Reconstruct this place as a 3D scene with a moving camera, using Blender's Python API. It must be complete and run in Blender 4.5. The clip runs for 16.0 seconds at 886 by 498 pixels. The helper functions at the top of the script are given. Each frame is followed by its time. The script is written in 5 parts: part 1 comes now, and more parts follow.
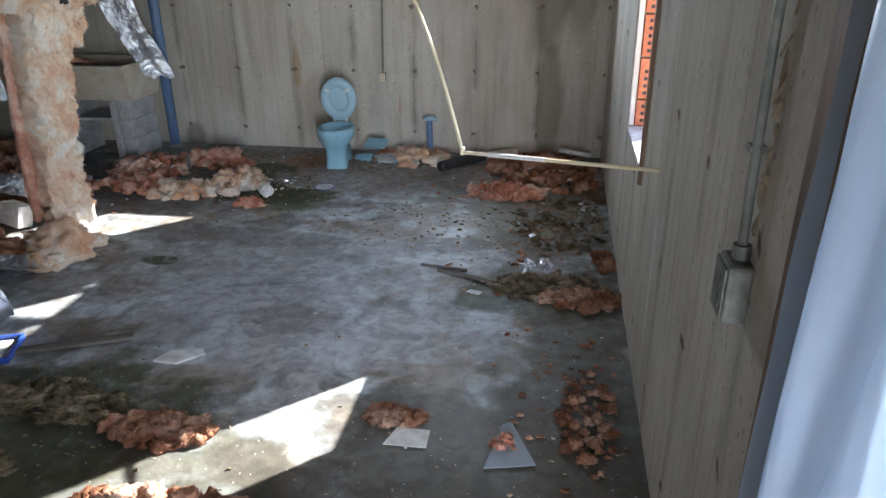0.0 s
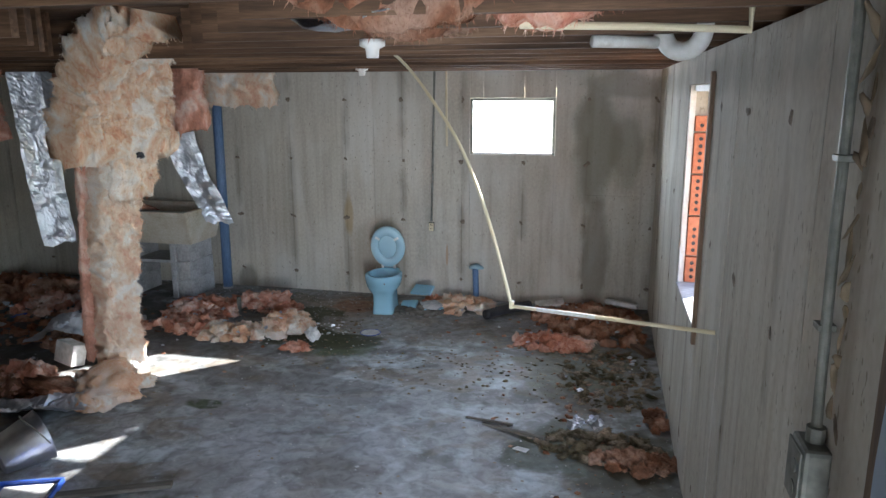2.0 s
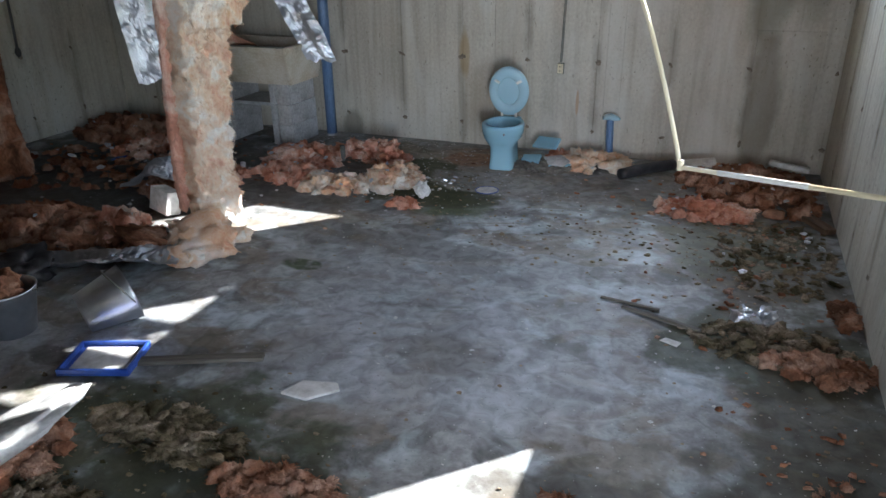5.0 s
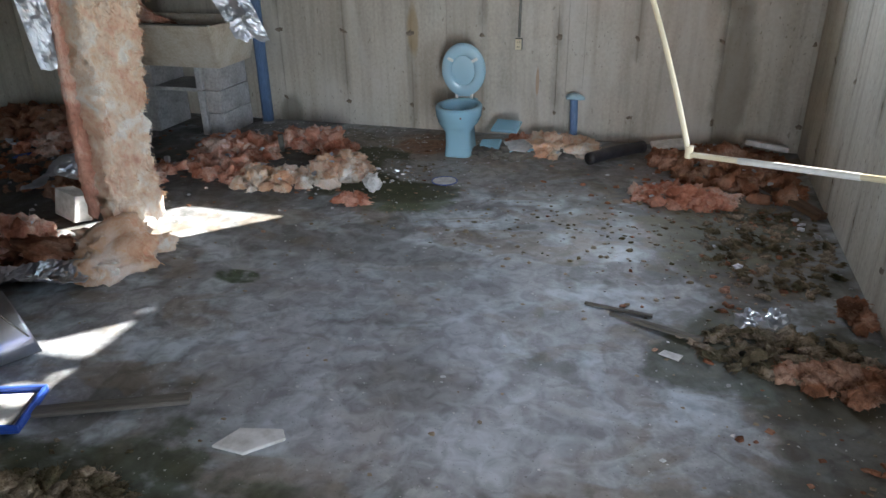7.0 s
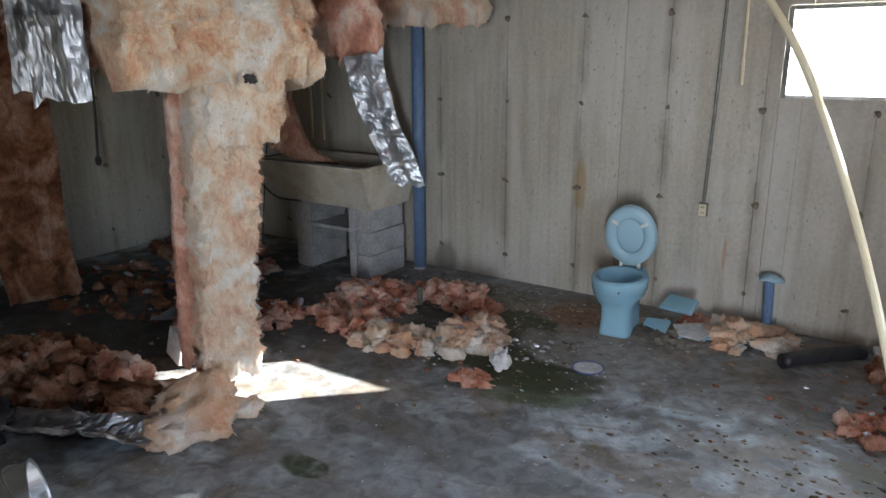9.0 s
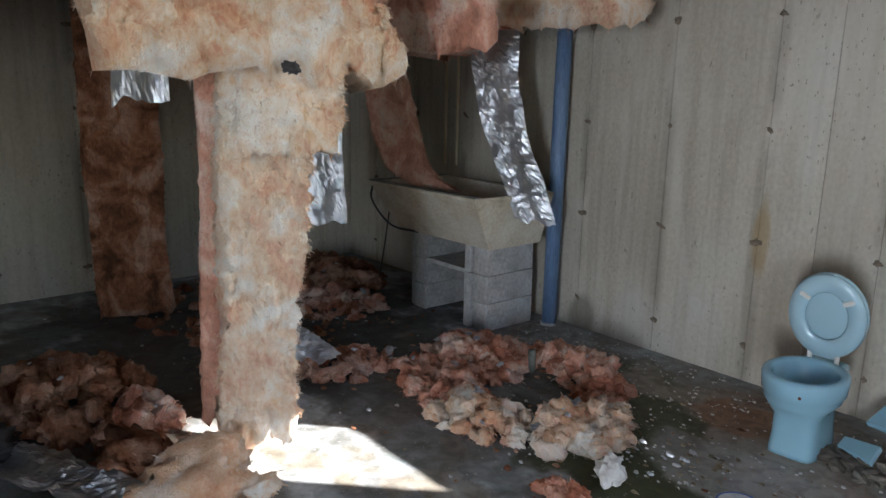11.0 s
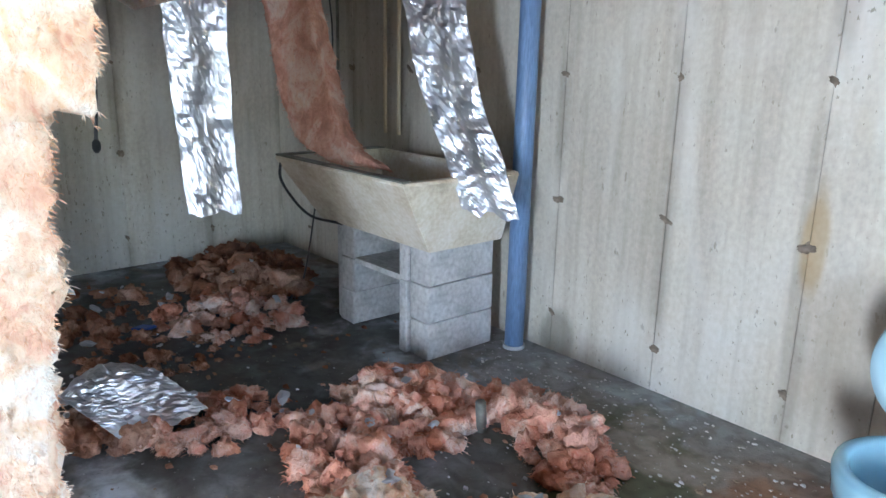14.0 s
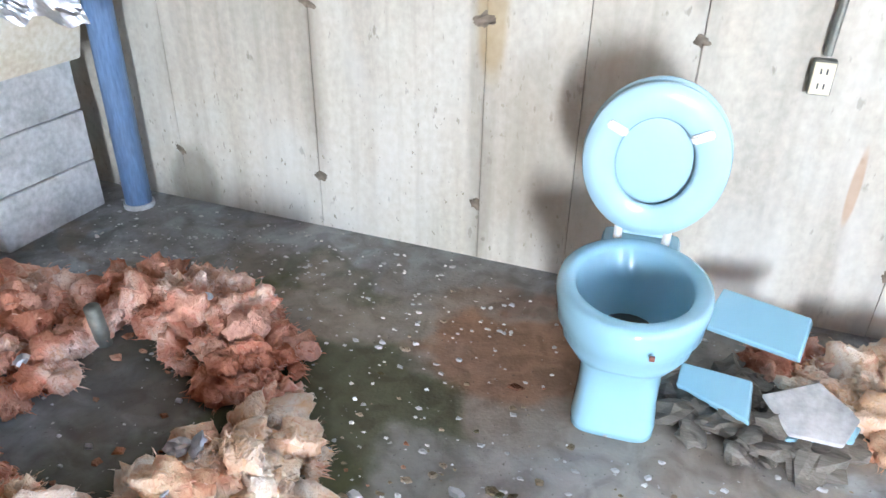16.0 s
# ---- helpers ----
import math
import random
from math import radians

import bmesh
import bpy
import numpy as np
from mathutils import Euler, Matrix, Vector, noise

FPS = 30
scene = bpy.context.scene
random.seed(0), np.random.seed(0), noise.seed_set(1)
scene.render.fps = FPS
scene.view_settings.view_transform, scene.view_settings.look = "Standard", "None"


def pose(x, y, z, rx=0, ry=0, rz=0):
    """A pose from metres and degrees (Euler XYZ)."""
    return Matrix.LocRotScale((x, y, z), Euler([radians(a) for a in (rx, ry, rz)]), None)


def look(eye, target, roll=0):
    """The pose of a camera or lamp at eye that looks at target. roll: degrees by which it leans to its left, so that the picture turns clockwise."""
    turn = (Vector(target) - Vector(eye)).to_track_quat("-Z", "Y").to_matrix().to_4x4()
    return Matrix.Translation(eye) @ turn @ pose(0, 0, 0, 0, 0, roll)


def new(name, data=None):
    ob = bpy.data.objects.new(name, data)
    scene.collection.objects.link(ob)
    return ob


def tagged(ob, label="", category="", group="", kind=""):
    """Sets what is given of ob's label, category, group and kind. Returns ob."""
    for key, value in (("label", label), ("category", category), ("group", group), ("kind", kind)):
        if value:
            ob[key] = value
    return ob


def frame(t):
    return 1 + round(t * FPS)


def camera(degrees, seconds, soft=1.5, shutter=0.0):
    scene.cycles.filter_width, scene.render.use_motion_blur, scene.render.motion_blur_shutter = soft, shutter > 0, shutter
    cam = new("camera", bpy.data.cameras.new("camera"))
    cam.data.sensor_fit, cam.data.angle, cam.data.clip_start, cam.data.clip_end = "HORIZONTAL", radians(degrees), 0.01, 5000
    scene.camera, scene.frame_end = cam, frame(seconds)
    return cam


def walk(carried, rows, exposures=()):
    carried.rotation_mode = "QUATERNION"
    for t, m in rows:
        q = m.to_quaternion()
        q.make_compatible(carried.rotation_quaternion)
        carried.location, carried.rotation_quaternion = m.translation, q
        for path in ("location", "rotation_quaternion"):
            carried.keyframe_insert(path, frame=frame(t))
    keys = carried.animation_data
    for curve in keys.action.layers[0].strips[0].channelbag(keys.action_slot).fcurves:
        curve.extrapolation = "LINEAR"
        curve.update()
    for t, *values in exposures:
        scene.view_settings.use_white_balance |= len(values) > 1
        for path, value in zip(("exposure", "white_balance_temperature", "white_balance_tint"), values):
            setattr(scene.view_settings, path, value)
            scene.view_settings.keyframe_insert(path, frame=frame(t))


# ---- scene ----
cam = camera(63.8, 16.0)
PATH = [
    (0, (2.642, 1.625, 2.026), (2.345, 3.431, 1.221), -0.5),
    (0.5, (2.658, 1.637, 2.027), (2.314, 3.474, 1.317), -1.3),
    (1, (2.638, 1.64, 2.065), (2.213, 3.507, 1.486), -1.1),
    (1.5, (2.617, 1.653, 2.08), (2.221, 3.556, 1.612), 0.5),
    (2, (2.599, 1.633, 2.085), (2.169, 3.538, 1.656), -0.1),
    (2.5, (2.593, 1.649, 2.052), (2.049, 3.51, 1.562), -0.5),
    (3, (2.537, 1.733, 1.999), (1.936, 3.527, 1.35), -0.6),
    (3.5, (2.435, 1.88, 1.951), (1.771, 3.601, 1.178), -0.8),
    (3.7, (2.421, 1.928, 1.945), (1.755, 3.621, 1.114), -1.8),
    (5.8, (2.125, 2.51, 1.775), (1.452, 4.219, 0.983), 0.0),
    (6, (2.08, 2.524, 1.754), (1.448, 4.255, 0.974), -0.1),
    (6.5, (2.009, 2.67, 1.734), (1.585, 4.391, 0.809), 1.1),
    (7, (2.025, 2.84, 1.728), (1.491, 4.564, 0.867), -1.1),
    (7.5, (2.112, 3.16, 1.734), (1.359, 4.859, 0.994), 0.2),
    (8, (2.225, 3.348, 1.806), (1.246, 4.976, 1.181), -4.3),
    (8.5, (2.181, 3.484, 1.779), (1.169, 5.119, 1.23), -1.4),
    (9, (2.084, 3.737, 1.761), (1.002, 5.335, 1.235), -0.4),
    (9.5, (2.016, 3.894, 1.764), (0.858, 5.42, 1.189), -1.2),
    (10, (1.908, 4.203, 1.807), (0.624, 5.633, 1.253), -1.1),
    (10.2, (1.907, 4.306, 1.765), (0.561, 5.704, 1.284), -0.5),
    (12.3, (1.52, 5.399, 1.476), (-0.054, 6.551, 1.034), 1.6),
    (12.5, (1.477, 5.43, 1.485), (-0.106, 6.567, 1.035), 0.8),
    (13, (1.331, 5.57, 1.474), (-0.235, 6.747, 1.071), 1.6),
    (13.5, (1.183, 5.658, 1.488), (-0.354, 6.877, 1.096), 1.0),
    (14, (1.059, 5.867, 1.461), (-0.403, 7.132, 0.952), 1.1),
    (14.5, (0.961, 6.055, 1.44), (-0.429, 7.336, 0.788), 1.3),
    (15, (0.779, 6.175, 1.339), (-0.445, 7.582, 0.616), 0.9),
    (15.5, (0.652, 6.371, 1.326), (-0.255, 7.918, 0.441), 0.0),
    (16, (0.654, 6.538, 1.249), (0.037, 8.166, 0.266), 1.0),
]
EXPOSURES = [(0, 2.9, 6050, 10), (4, 2.95, 5850, 9), (7, 2.95, 6150, 10), (10, 2.9, 6150, 11), (12.5, 3.4, 6000, 9), (14, 4.5, 5600, 9), (15, 4.95, 5750, 10), (16, 5.0, 5950, 11)]
walk(cam, [(t, look(eye, target, roll)) for t, eye, target, roll in PATH], EXPOSURES)

# ---- light ----
SUN = Vector((1.0, 0.97, 0.69)).normalized()
world = bpy.data.worlds.new("sky")
scene.world = world
world.use_nodes = True
wn = world.node_tree.nodes
sky = wn.new("ShaderNodeTexSky")
sky.sky_type = "NISHITA"
sky.sun_disc = False
sky.sun_elevation = math.asin(SUN.z)
sky.sun_rotation = math.atan2(SUN.x, SUN.y)
wn["Background"].inputs["Strength"].default_value = 0.15
world.node_tree.links.new(sky.outputs["Color"], wn["Background"].inputs["Color"])
sun_data = bpy.data.lights.new("sun", "SUN")
sun_data.energy, sun_data.angle, sun_data.color = 5.0, radians(0.5), (1.0, 0.95, 0.87)
sun = new("sun", sun_data)
sun.matrix_world = look(SUN * 30, (0, 0, 0))



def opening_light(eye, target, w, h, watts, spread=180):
    """An area lamp that stands in for the sky's light through an opening."""
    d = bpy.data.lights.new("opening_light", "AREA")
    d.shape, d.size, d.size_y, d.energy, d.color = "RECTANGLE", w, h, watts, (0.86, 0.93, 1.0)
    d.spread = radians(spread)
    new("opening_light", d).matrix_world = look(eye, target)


opening_light((3.75, 1.9, 1.1), (0.0, 3.4, 0.3), 1.6, 1.9, 6)
# added fill lamp in the doorway, aimed down the room to the back wall
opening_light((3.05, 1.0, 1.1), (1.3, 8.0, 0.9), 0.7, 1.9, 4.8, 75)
opening_light((1.72, 9.0, 1.78), (1.72, 0.0, 1.5), 0.9, 0.6, 12)

# the room: inner faces
XL, XR, YN, YB, TOP = -4.1, 3.085, -2.2, 8.6, 2.29
GRID = 0.61


# ---- materials ----
def material(name, rough=0.8, metal=0.0):
    m = bpy.data.materials.new(name)
    m.use_nodes = True
    b = m.node_tree.nodes["Principled BSDF"]
    b.inputs["Roughness"].default_value = rough
    b.inputs["Metallic"].default_value = metal
    return m, m.node_tree, b


def noise_node(nt, scale, detail=6.0, stretch=None, space="Object", distortion=0.0):
    """A noise, in metres of the object or the world, stretched along the axes."""
    n = nt.nodes.new("ShaderNodeTexNoise")
    n.inputs["Scale"].default_value = scale
    n.inputs["Detail"].default_value = detail
    n.inputs["Distortion"].default_value = distortion
    if space == "World":
        co = nt.nodes.new("ShaderNodeNewGeometry").outputs["Position"]
    else:
        co = nt.nodes.new("ShaderNodeTexCoord").outputs["Object"]
    mp = nt.nodes.new("ShaderNodeMapping")
    mp.inputs["Scale"].default_value = stretch or (1, 1, 1)
    nt.links.new(co, mp.inputs["Vector"])
    nt.links.new(mp.outputs["Vector"], n.inputs["Vector"])
    return n.outputs["Fac"]


def ramp(nt, fac, stops):
    r = nt.nodes.new("ShaderNodeValToRGB")
    e = r.color_ramp.elements
    while len(e) < len(stops):
        e.new(0.5)
    for s, (p, c) in zip(e, stops):
        s.position, s.color = p, (*c, 1) if len(c) == 3 else c
    nt.links.new(fac, r.inputs["Fac"])
    return r.outputs["Color"]


def mix(nt, fac, a, b, mode="MIX"):
    n = nt.nodes.new("ShaderNodeMix")
    n.data_type, n.blend_type = "RGBA", mode
    for sock, v in ((n.inputs[0], fac), (n.inputs[6], a), (n.inputs[7], b)):
        if isinstance(v, bpy.types.NodeSocket):
            nt.links.new(v, sock)
        else:
            sock.default_value = v if not isinstance(v, tuple) else (*v, 1)
    return n.outputs[2]


def bump(nt, b, height, strength=0.4, distance=0.01):
    n = nt.nodes.new("ShaderNodeBump")
    n.inputs["Strength"].default_value = strength
    n.inputs["Distance"].default_value = distance
    nt.links.new(height, n.inputs["Height"])
    nt.links.new(n.outputs["Normal"], b.inputs["Normal"])


W = (1, 1, 1)
K = (0, 0, 0)


def spot(nt, x, y, rx, ry, soft=0.35, wobble=0.5, z=None):
    """1 inside an uneven stain round (x, y) on the floor, or (x, z) on a wall, 0 outside."""
    pos = nt.nodes.new("ShaderNodeNewGeometry").outputs["Position"]
    mp = nt.nodes.new("ShaderNodeMapping")
    mp.vector_type = "TEXTURE"
    if z is None:
        mp.inputs["Location"].default_value = (x, y, 0)
        mp.inputs["Scale"].default_value = (rx, ry, 1000)
    else:
        mp.inputs["Location"].default_value = (x, YB, z)
        mp.inputs["Scale"].default_value = (rx, 1000, ry)
    nt.links.new(pos, mp.inputs["Vector"])
    ln = nt.nodes.new("ShaderNodeVectorMath")
    ln.operation = "LENGTH"
    nt.links.new(mp.outputs["Vector"], ln.inputs[0])
    ns = noise_node(nt, 3.5, 5, space="World")
    add = nt.nodes.new("ShaderNodeMath")
    add.operation = "MULTIPLY_ADD"
    nt.links.new(ns, add.inputs[0])
    add.inputs[1].default_value = wobble * 2
    nt.links.new(ln.outputs["Value"], add.inputs[2])
    return stain_edge(nt, add.outputs[0], 1 + wobble, soft)


def stain_edge(nt, value, middle, soft):
    r = nt.nodes.new("ShaderNodeMapRange")
    r.interpolation_type = "SMOOTHSTEP"
    r.inputs["From Min"].default_value = middle - soft
    r.inputs["From Max"].default_value = middle + soft
    r.inputs["To Min"].default_value = 1
    r.inputs["To Max"].default_value = 0
    nt.links.new(value, r.inputs["Value"])
    return r.outputs["Result"]


def fac_times(nt, a, k):
    n = nt.nodes.new("ShaderNodeMath")
    n.operation = "MULTIPLY"
    nt.links.new(a, n.inputs[0])
    if isinstance(k, bpy.types.NodeSocket):
        nt.links.new(k, n.inputs[1])
    else:
        n.inputs[1].default_value = k
    return n.outputs[0]


def make_floor():
    m, nt, b = material("floor_concrete", 0.75)
    b.inputs["Specular IOR Level"].default_value = 0.35
    big = noise_node(nt, 0.9, 6, space="World", distortion=0.6)
    mid = noise_node(nt, 5, 8, space="World")
    fine = noise_node(nt, 60, 4, space="World")
    c = ramp(nt, big, [(0.3, (0.2, 0.2, 0.2)), (0.5, (0.3, 0.305, 0.31)), (0.68, (0.4, 0.405, 0.415))])
    c = mix(nt, 0.5, c, ramp(nt, mid, [(0.28, (0.2, 0.2, 0.19)), (0.5, (0.5, 0.5, 0.5)), (0.75, (0.72, 0.72, 0.73))]), "OVERLAY")
    c = mix(nt, 0.12, c, ramp(nt, fine, [(0.3, K), (0.7, W)]), "OVERLAY")
    grain = ramp(nt, noise_node(nt, 9, 8, space="World"), [(0.28, K), (0.48, W)])
    # damp with crisp edges, pale bloom, silt and grit
    damp = noise_node(nt, 1.7, 9, space="World", distortion=1.2)
    c = mix(nt, ramp(nt, damp, [(0.5, K), (0.535, (0.55, 0.55, 0.55)), (0.66, (0.8, 0.8, 0.8))]), c, (0.095, 0.095, 0.085))
    bloom = noise_node(nt, 3.1, 10, space="World", distortion=0.7)
    c = mix(nt, ramp(nt, bloom, [(0.5, K), (0.55, (0.3, 0.3, 0.3)), (0.64, (0.75, 0.75, 0.75))]), c, (0.52, 0.58, 0.62))
    silt = noise_node(nt, 2.3, 8, (1.0, 1.4, 1.0), "World", 0.9)
    c = mix(nt, ramp(nt, silt, [(0.52, K), (0.58, (0.5, 0.5, 0.5))]), c, (0.2, 0.155, 0.1))
    # wet algae, rust and damp patches, with wide darker and paler areas
    for x, y, rx, ry, col, k in (
            (1.2, 5.0, 0.9, 0.5, (0.42, 0.43, 0.46), 0.5), (0.7, 5.9, 1.0, 0.5, (0.4, 0.41, 0.43), 0.4), (0.2, 7.95, 0.8, 0.55, (0.27, 0.235, 0.195), 0.6), (0.15, 7.75, 0.3, 0.22, (0.5, 0.47, 0.43), 0.7),
            (0.35, 3.95, 0.75, 0.55, (0.05, 0.06, 0.028), 0.85), (-0.05, 3.3, 0.9, 0.5, (0.05, 0.06, 0.025), 0.8),
            (0.05, 7.35, 0.55, 0.4, (0.055, 0.07, 0.02), 0.95), (-0.35, 7.95, 0.5, 0.4, (0.07, 0.085, 0.025), 0.85),
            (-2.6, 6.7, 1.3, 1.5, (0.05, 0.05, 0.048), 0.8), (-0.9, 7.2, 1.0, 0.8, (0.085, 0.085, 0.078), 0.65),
            (2.6, 5.6, 0.5, 0.35, (0.05, 0.055, 0.02), 0.75), (0.3, 8.25, 0.35, 0.2, (0.3, 0.12, 0.05), 0.75),
            (0.25, 7.95, 0.14, 0.22, (0.18, 0.08, 0.04), 0.6), (2.65, 6.9, 0.55, 0.9, (0.09, 0.075, 0.05), 0.6),
            (1.15, 5.05, 0.3, 0.16, (0.13, 0.115, 0.095), 0.45), (0.55, 6.2, 0.6, 0.16, (0.1, 0.1, 0.09), 0.5),
            (0.02, 5.72, 0.13, 0.07, (0.04, 0.06, 0.015), 0.9), (2.2, 3.0, 0.9, 0.8, (0.08, 0.07, 0.06), 0.6),
            (1.6, 3.2, 1.0, 0.5, (0.055, 0.06, 0.04), 0.7), (0.9, 7.6, 1.2, 0.4, (0.17, 0.15, 0.12), 0.5),
            (-0.6, 8.45, 2.0, 0.2, (0.2, 0.19, 0.17), 0.5),
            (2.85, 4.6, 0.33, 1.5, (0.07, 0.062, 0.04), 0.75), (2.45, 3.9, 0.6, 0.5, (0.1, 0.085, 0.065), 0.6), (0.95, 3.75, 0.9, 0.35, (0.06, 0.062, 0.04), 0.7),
            (2.45, 6.9, 0.4, 0.5, (0.1, 0.105, 0.05), 0.5), (0.45, 6.95, 0.35, 0.25, (0.06, 0.08, 0.02), 0.7), (0.3, 7.95, 0.9, 0.42, (0.36, 0.31, 0.26), 0.75), (0.3, 8.1, 0.3, 0.2, (0.33, 0.15, 0.07), 0.6), (2.3, 3.75, 0.9, 0.75, (0.075, 0.065, 0.05), 0.75), (-0.1, 7.7, 0.4, 0.3, (0.06, 0.07, 0.025), 0.8), (0.15, 7.2, 0.45, 0.3, (0.045, 0.055, 0.02), 0.8), (0.25, 7.2, 0.5, 0.33, (0.045, 0.05, 0.02), 0.8), (0.6, 7.55, 0.5, 0.25, (0.4, 0.39, 0.37), 0.6)):
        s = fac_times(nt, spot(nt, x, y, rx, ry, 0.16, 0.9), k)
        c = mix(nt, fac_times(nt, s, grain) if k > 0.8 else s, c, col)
    blot = noise_node(nt, 13, 9, space="World", distortion=0.8)
    c = mix(nt, 0.42, c, ramp(nt, blot, [(0.36, (0.22, 0.21, 0.2)), (0.5, (0.5, 0.5, 0.5)), (0.64, (0.72, 0.72, 0.72))]), "OVERLAY")
    grit = noise_node(nt, 85, 3, space="World")
    c = mix(nt, ramp(nt, grit, [(0.66, K), (0.7, (0.6, 0.6, 0.6))]), c, (0.07, 0.065, 0.055))
    c = mix(nt, ramp(nt, noise_node(nt, 48, 2, space="World"), [(0.7, K), (0.73, (0.7, 0.7, 0.7))]), c, (0.6, 0.59, 0.56))
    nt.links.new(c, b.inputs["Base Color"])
    nt.links.new(ramp(nt, big, [(0.35, (0.45, 0.45, 0.45)), (0.6, (0.75, 0.75, 0.75))]), b.inputs["Roughness"])
    bump(nt, b, mix(nt, 0.35, mid, grit), 0.3, 0.012)
    return m


def make_wall(axis):
    m, nt, b = material("cast_concrete", 0.9)
    big = noise_node(nt, 1.1, 5, space="World")
    streak = noise_node(nt, 3.0, 7, (3.0, 3.0, 0.22), "World")
    fine = noise_node(nt, 45, 5, (1, 1, 0.8), "World")
    speck = noise_node(nt, 22, 3, (1.6, 1.6, 0.7), "World")
    info = nt.nodes.new("ShaderNodeObjectInfo")
    c = ramp(nt, big, [(0.3, (0.47, 0.435, 0.37)), (0.55, (0.57, 0.535, 0.465)), (0.75, (0.64, 0.61, 0.55))])
    c = mix(nt, 0.28, c, ramp(nt, streak, [(0.3, (0.2, 0.18, 0.15)), (0.48, (0.5, 0.5, 0.49)), (0.72, (0.66, 0.65, 0.62))]), "OVERLAY")
    c = mix(nt, 0.12, c, ramp(nt, fine, [(0.3, K), (0.7, W)]), "OVERLAY")
    c = mix(nt, ramp(nt, info.outputs["Random"], [(0.0, (0.0, 0.0, 0.0)), (1.0, (0.3, 0.3, 0.3))]), c, (0.4, 0.37, 0.31))
    c = mix(nt, ramp(nt, speck, [(0.68, K), (0.74, (0.6, 0.6, 0.6))]), c, (0.2, 0.17, 0.13))
    # fine board streaks, and dirt bled out of the seams
    fibre = noise_node(nt, 9.0, 6, (2.2, 2.2, 0.1), "World")
    c = mix(nt, ramp(nt, fibre, [(0.5, K), (0.58, (0.14, 0.14, 0.14)), (0.7, (0.35, 0.35, 0.35))]), c, (0.3, 0.26, 0.2))
    c = mix(nt, ramp(nt, noise_node(nt, 1.9, 8, (1.6, 1.6, 0.5), "World", 0.8), [(0.5, K), (0.66, (0.5, 0.5, 0.5))]), c, (0.66, 0.645, 0.6))
    sep = nt.nodes.new("ShaderNodeSeparateXYZ")
    nt.links.new(nt.nodes.new("ShaderNodeNewGeometry").outputs["Position"], sep.inputs[0])
    shift = nt.nodes.new("ShaderNodeMath")
    shift.operation = "SUBTRACT"
    nt.links.new(sep.outputs[axis], shift.inputs[0])
    shift.inputs[1].default_value = 0.0 if axis == "X" else YB
    pong = nt.nodes.new("ShaderNodeMath")
    pong.operation = "PINGPONG"
    nt.links.new(shift.outputs[0], pong.inputs[0])
    pong.inputs[1].default_value = GRID / 2
    near = ramp(nt, pong.outputs[0], [(0.0, (0.6, 0.6, 0.6)), (0.008, (0.4, 0.4, 0.4)), (0.035, (0.25, 0.25, 0.25)), (0.06, K)])
    bleed = ramp(nt, noise_node(nt, 3.2, 7, (1.5, 1.5, 0.7), "World"), [(0.42, K), (0.56, W)])
    c = mix(nt, fac_times(nt, bleed, near), c, (0.17, 0.135, 0.095))
    pits = noise_node(nt, 55, 2, (1.0, 1.0, 0.5), "World")
    zone = ramp(nt, big, [(0.45, K), (0.6, W)])
    c = mix(nt, fac_times(nt, ramp(nt, pits, [(0.66, K), (0.7, (0.7, 0.7, 0.7))]), zone), c, (0.2, 0.18, 0.12))
    # damp stains at the window corner and the pipe, brown patch behind the toilet
    for x, z, rx, rz, col, k in ((2.52, 1.6, 0.2, 0.55, (0.2, 0.19, 0.14), 0.7), (2.8, 1.55, 0.14, 0.4, (0.24, 0.225, 0.17), 0.6), (2.75, 2.15, 0.4, 0.12, (0.24, 0.22, 0.17), 0.6), (2.55, 0.5, 0.13, 0.6, (0.2, 0.17, 0.13), 0.65),
                                 (0.28, 0.42, 0.27, 0.42, (0.34, 0.28, 0.21), 0.45), (-1.17, 0.08, 0.1, 0.16, (0.2, 0.18, 0.14), 0.7),
                                 (1.07, 0.46, 0.012, 0.1, (0.42, 0.22, 0.09), 0.55), (0.02, 0.85, 0.05, 0.2, (0.36, 0.24, 0.09), 0.6)):
        c = mix(nt, fac_times(nt, spot(nt, x, 0, rx, rz, 0.3, 0.5, z), k), c, col)
    nt.links.new(c, b.inputs["Base Color"])
    bump(nt, b, fine, 0.12, 0.005)
    return m


def make_fluff(name, dark, mid_c, pale):
    m, nt, b = material(name, 1.0)
    b.inputs["Specular IOR Level"].default_value = 0.1
    big = noise_node(nt, 4.5, 6, space="World", distortion=0.8)
    fine = noise_node(nt, 30, 8, (1, 1, 0.6), "World", 1.2)
    rnd = nt.nodes.new("ShaderNodeNewGeometry").outputs["Random Per Island"]
    c = ramp(nt, big, [(0.35, dark), (0.49, mid_c), (0.62, pale)])
    c = mix(nt, 0.45, c, ramp(nt, fine, [(0.3, (0.12, 0.1, 0.09)), (0.5, (0.5, 0.5, 0.5)), (0.7, (0.8, 0.8, 0.8))]), "OVERLAY")
    c = mix(nt, ramp(nt, rnd, [(0.0, (0.35, 0.35, 0.35)), (0.5, K), (1.0, K)]), c, pale)
    c = mix(nt, ramp(nt, rnd, [(0.6, K), (1.0, (0.4, 0.4, 0.4))]), c, dark)
    nt.links.new(c, b.inputs["Base Color"])
    tuft = noise_node(nt, 75, 6, (1, 1, 0.7), "World", 2.0)
    c = mix(nt, ramp(nt, tuft, [(0.36, (0.4, 0.4, 0.4)), (0.44, K)]), c, dark)
    nt.links.new(c, b.inputs["Base Color"])
    bump(nt, b, mix(nt, 0.5, fine, tuft), 0.9, 0.02)
    return m


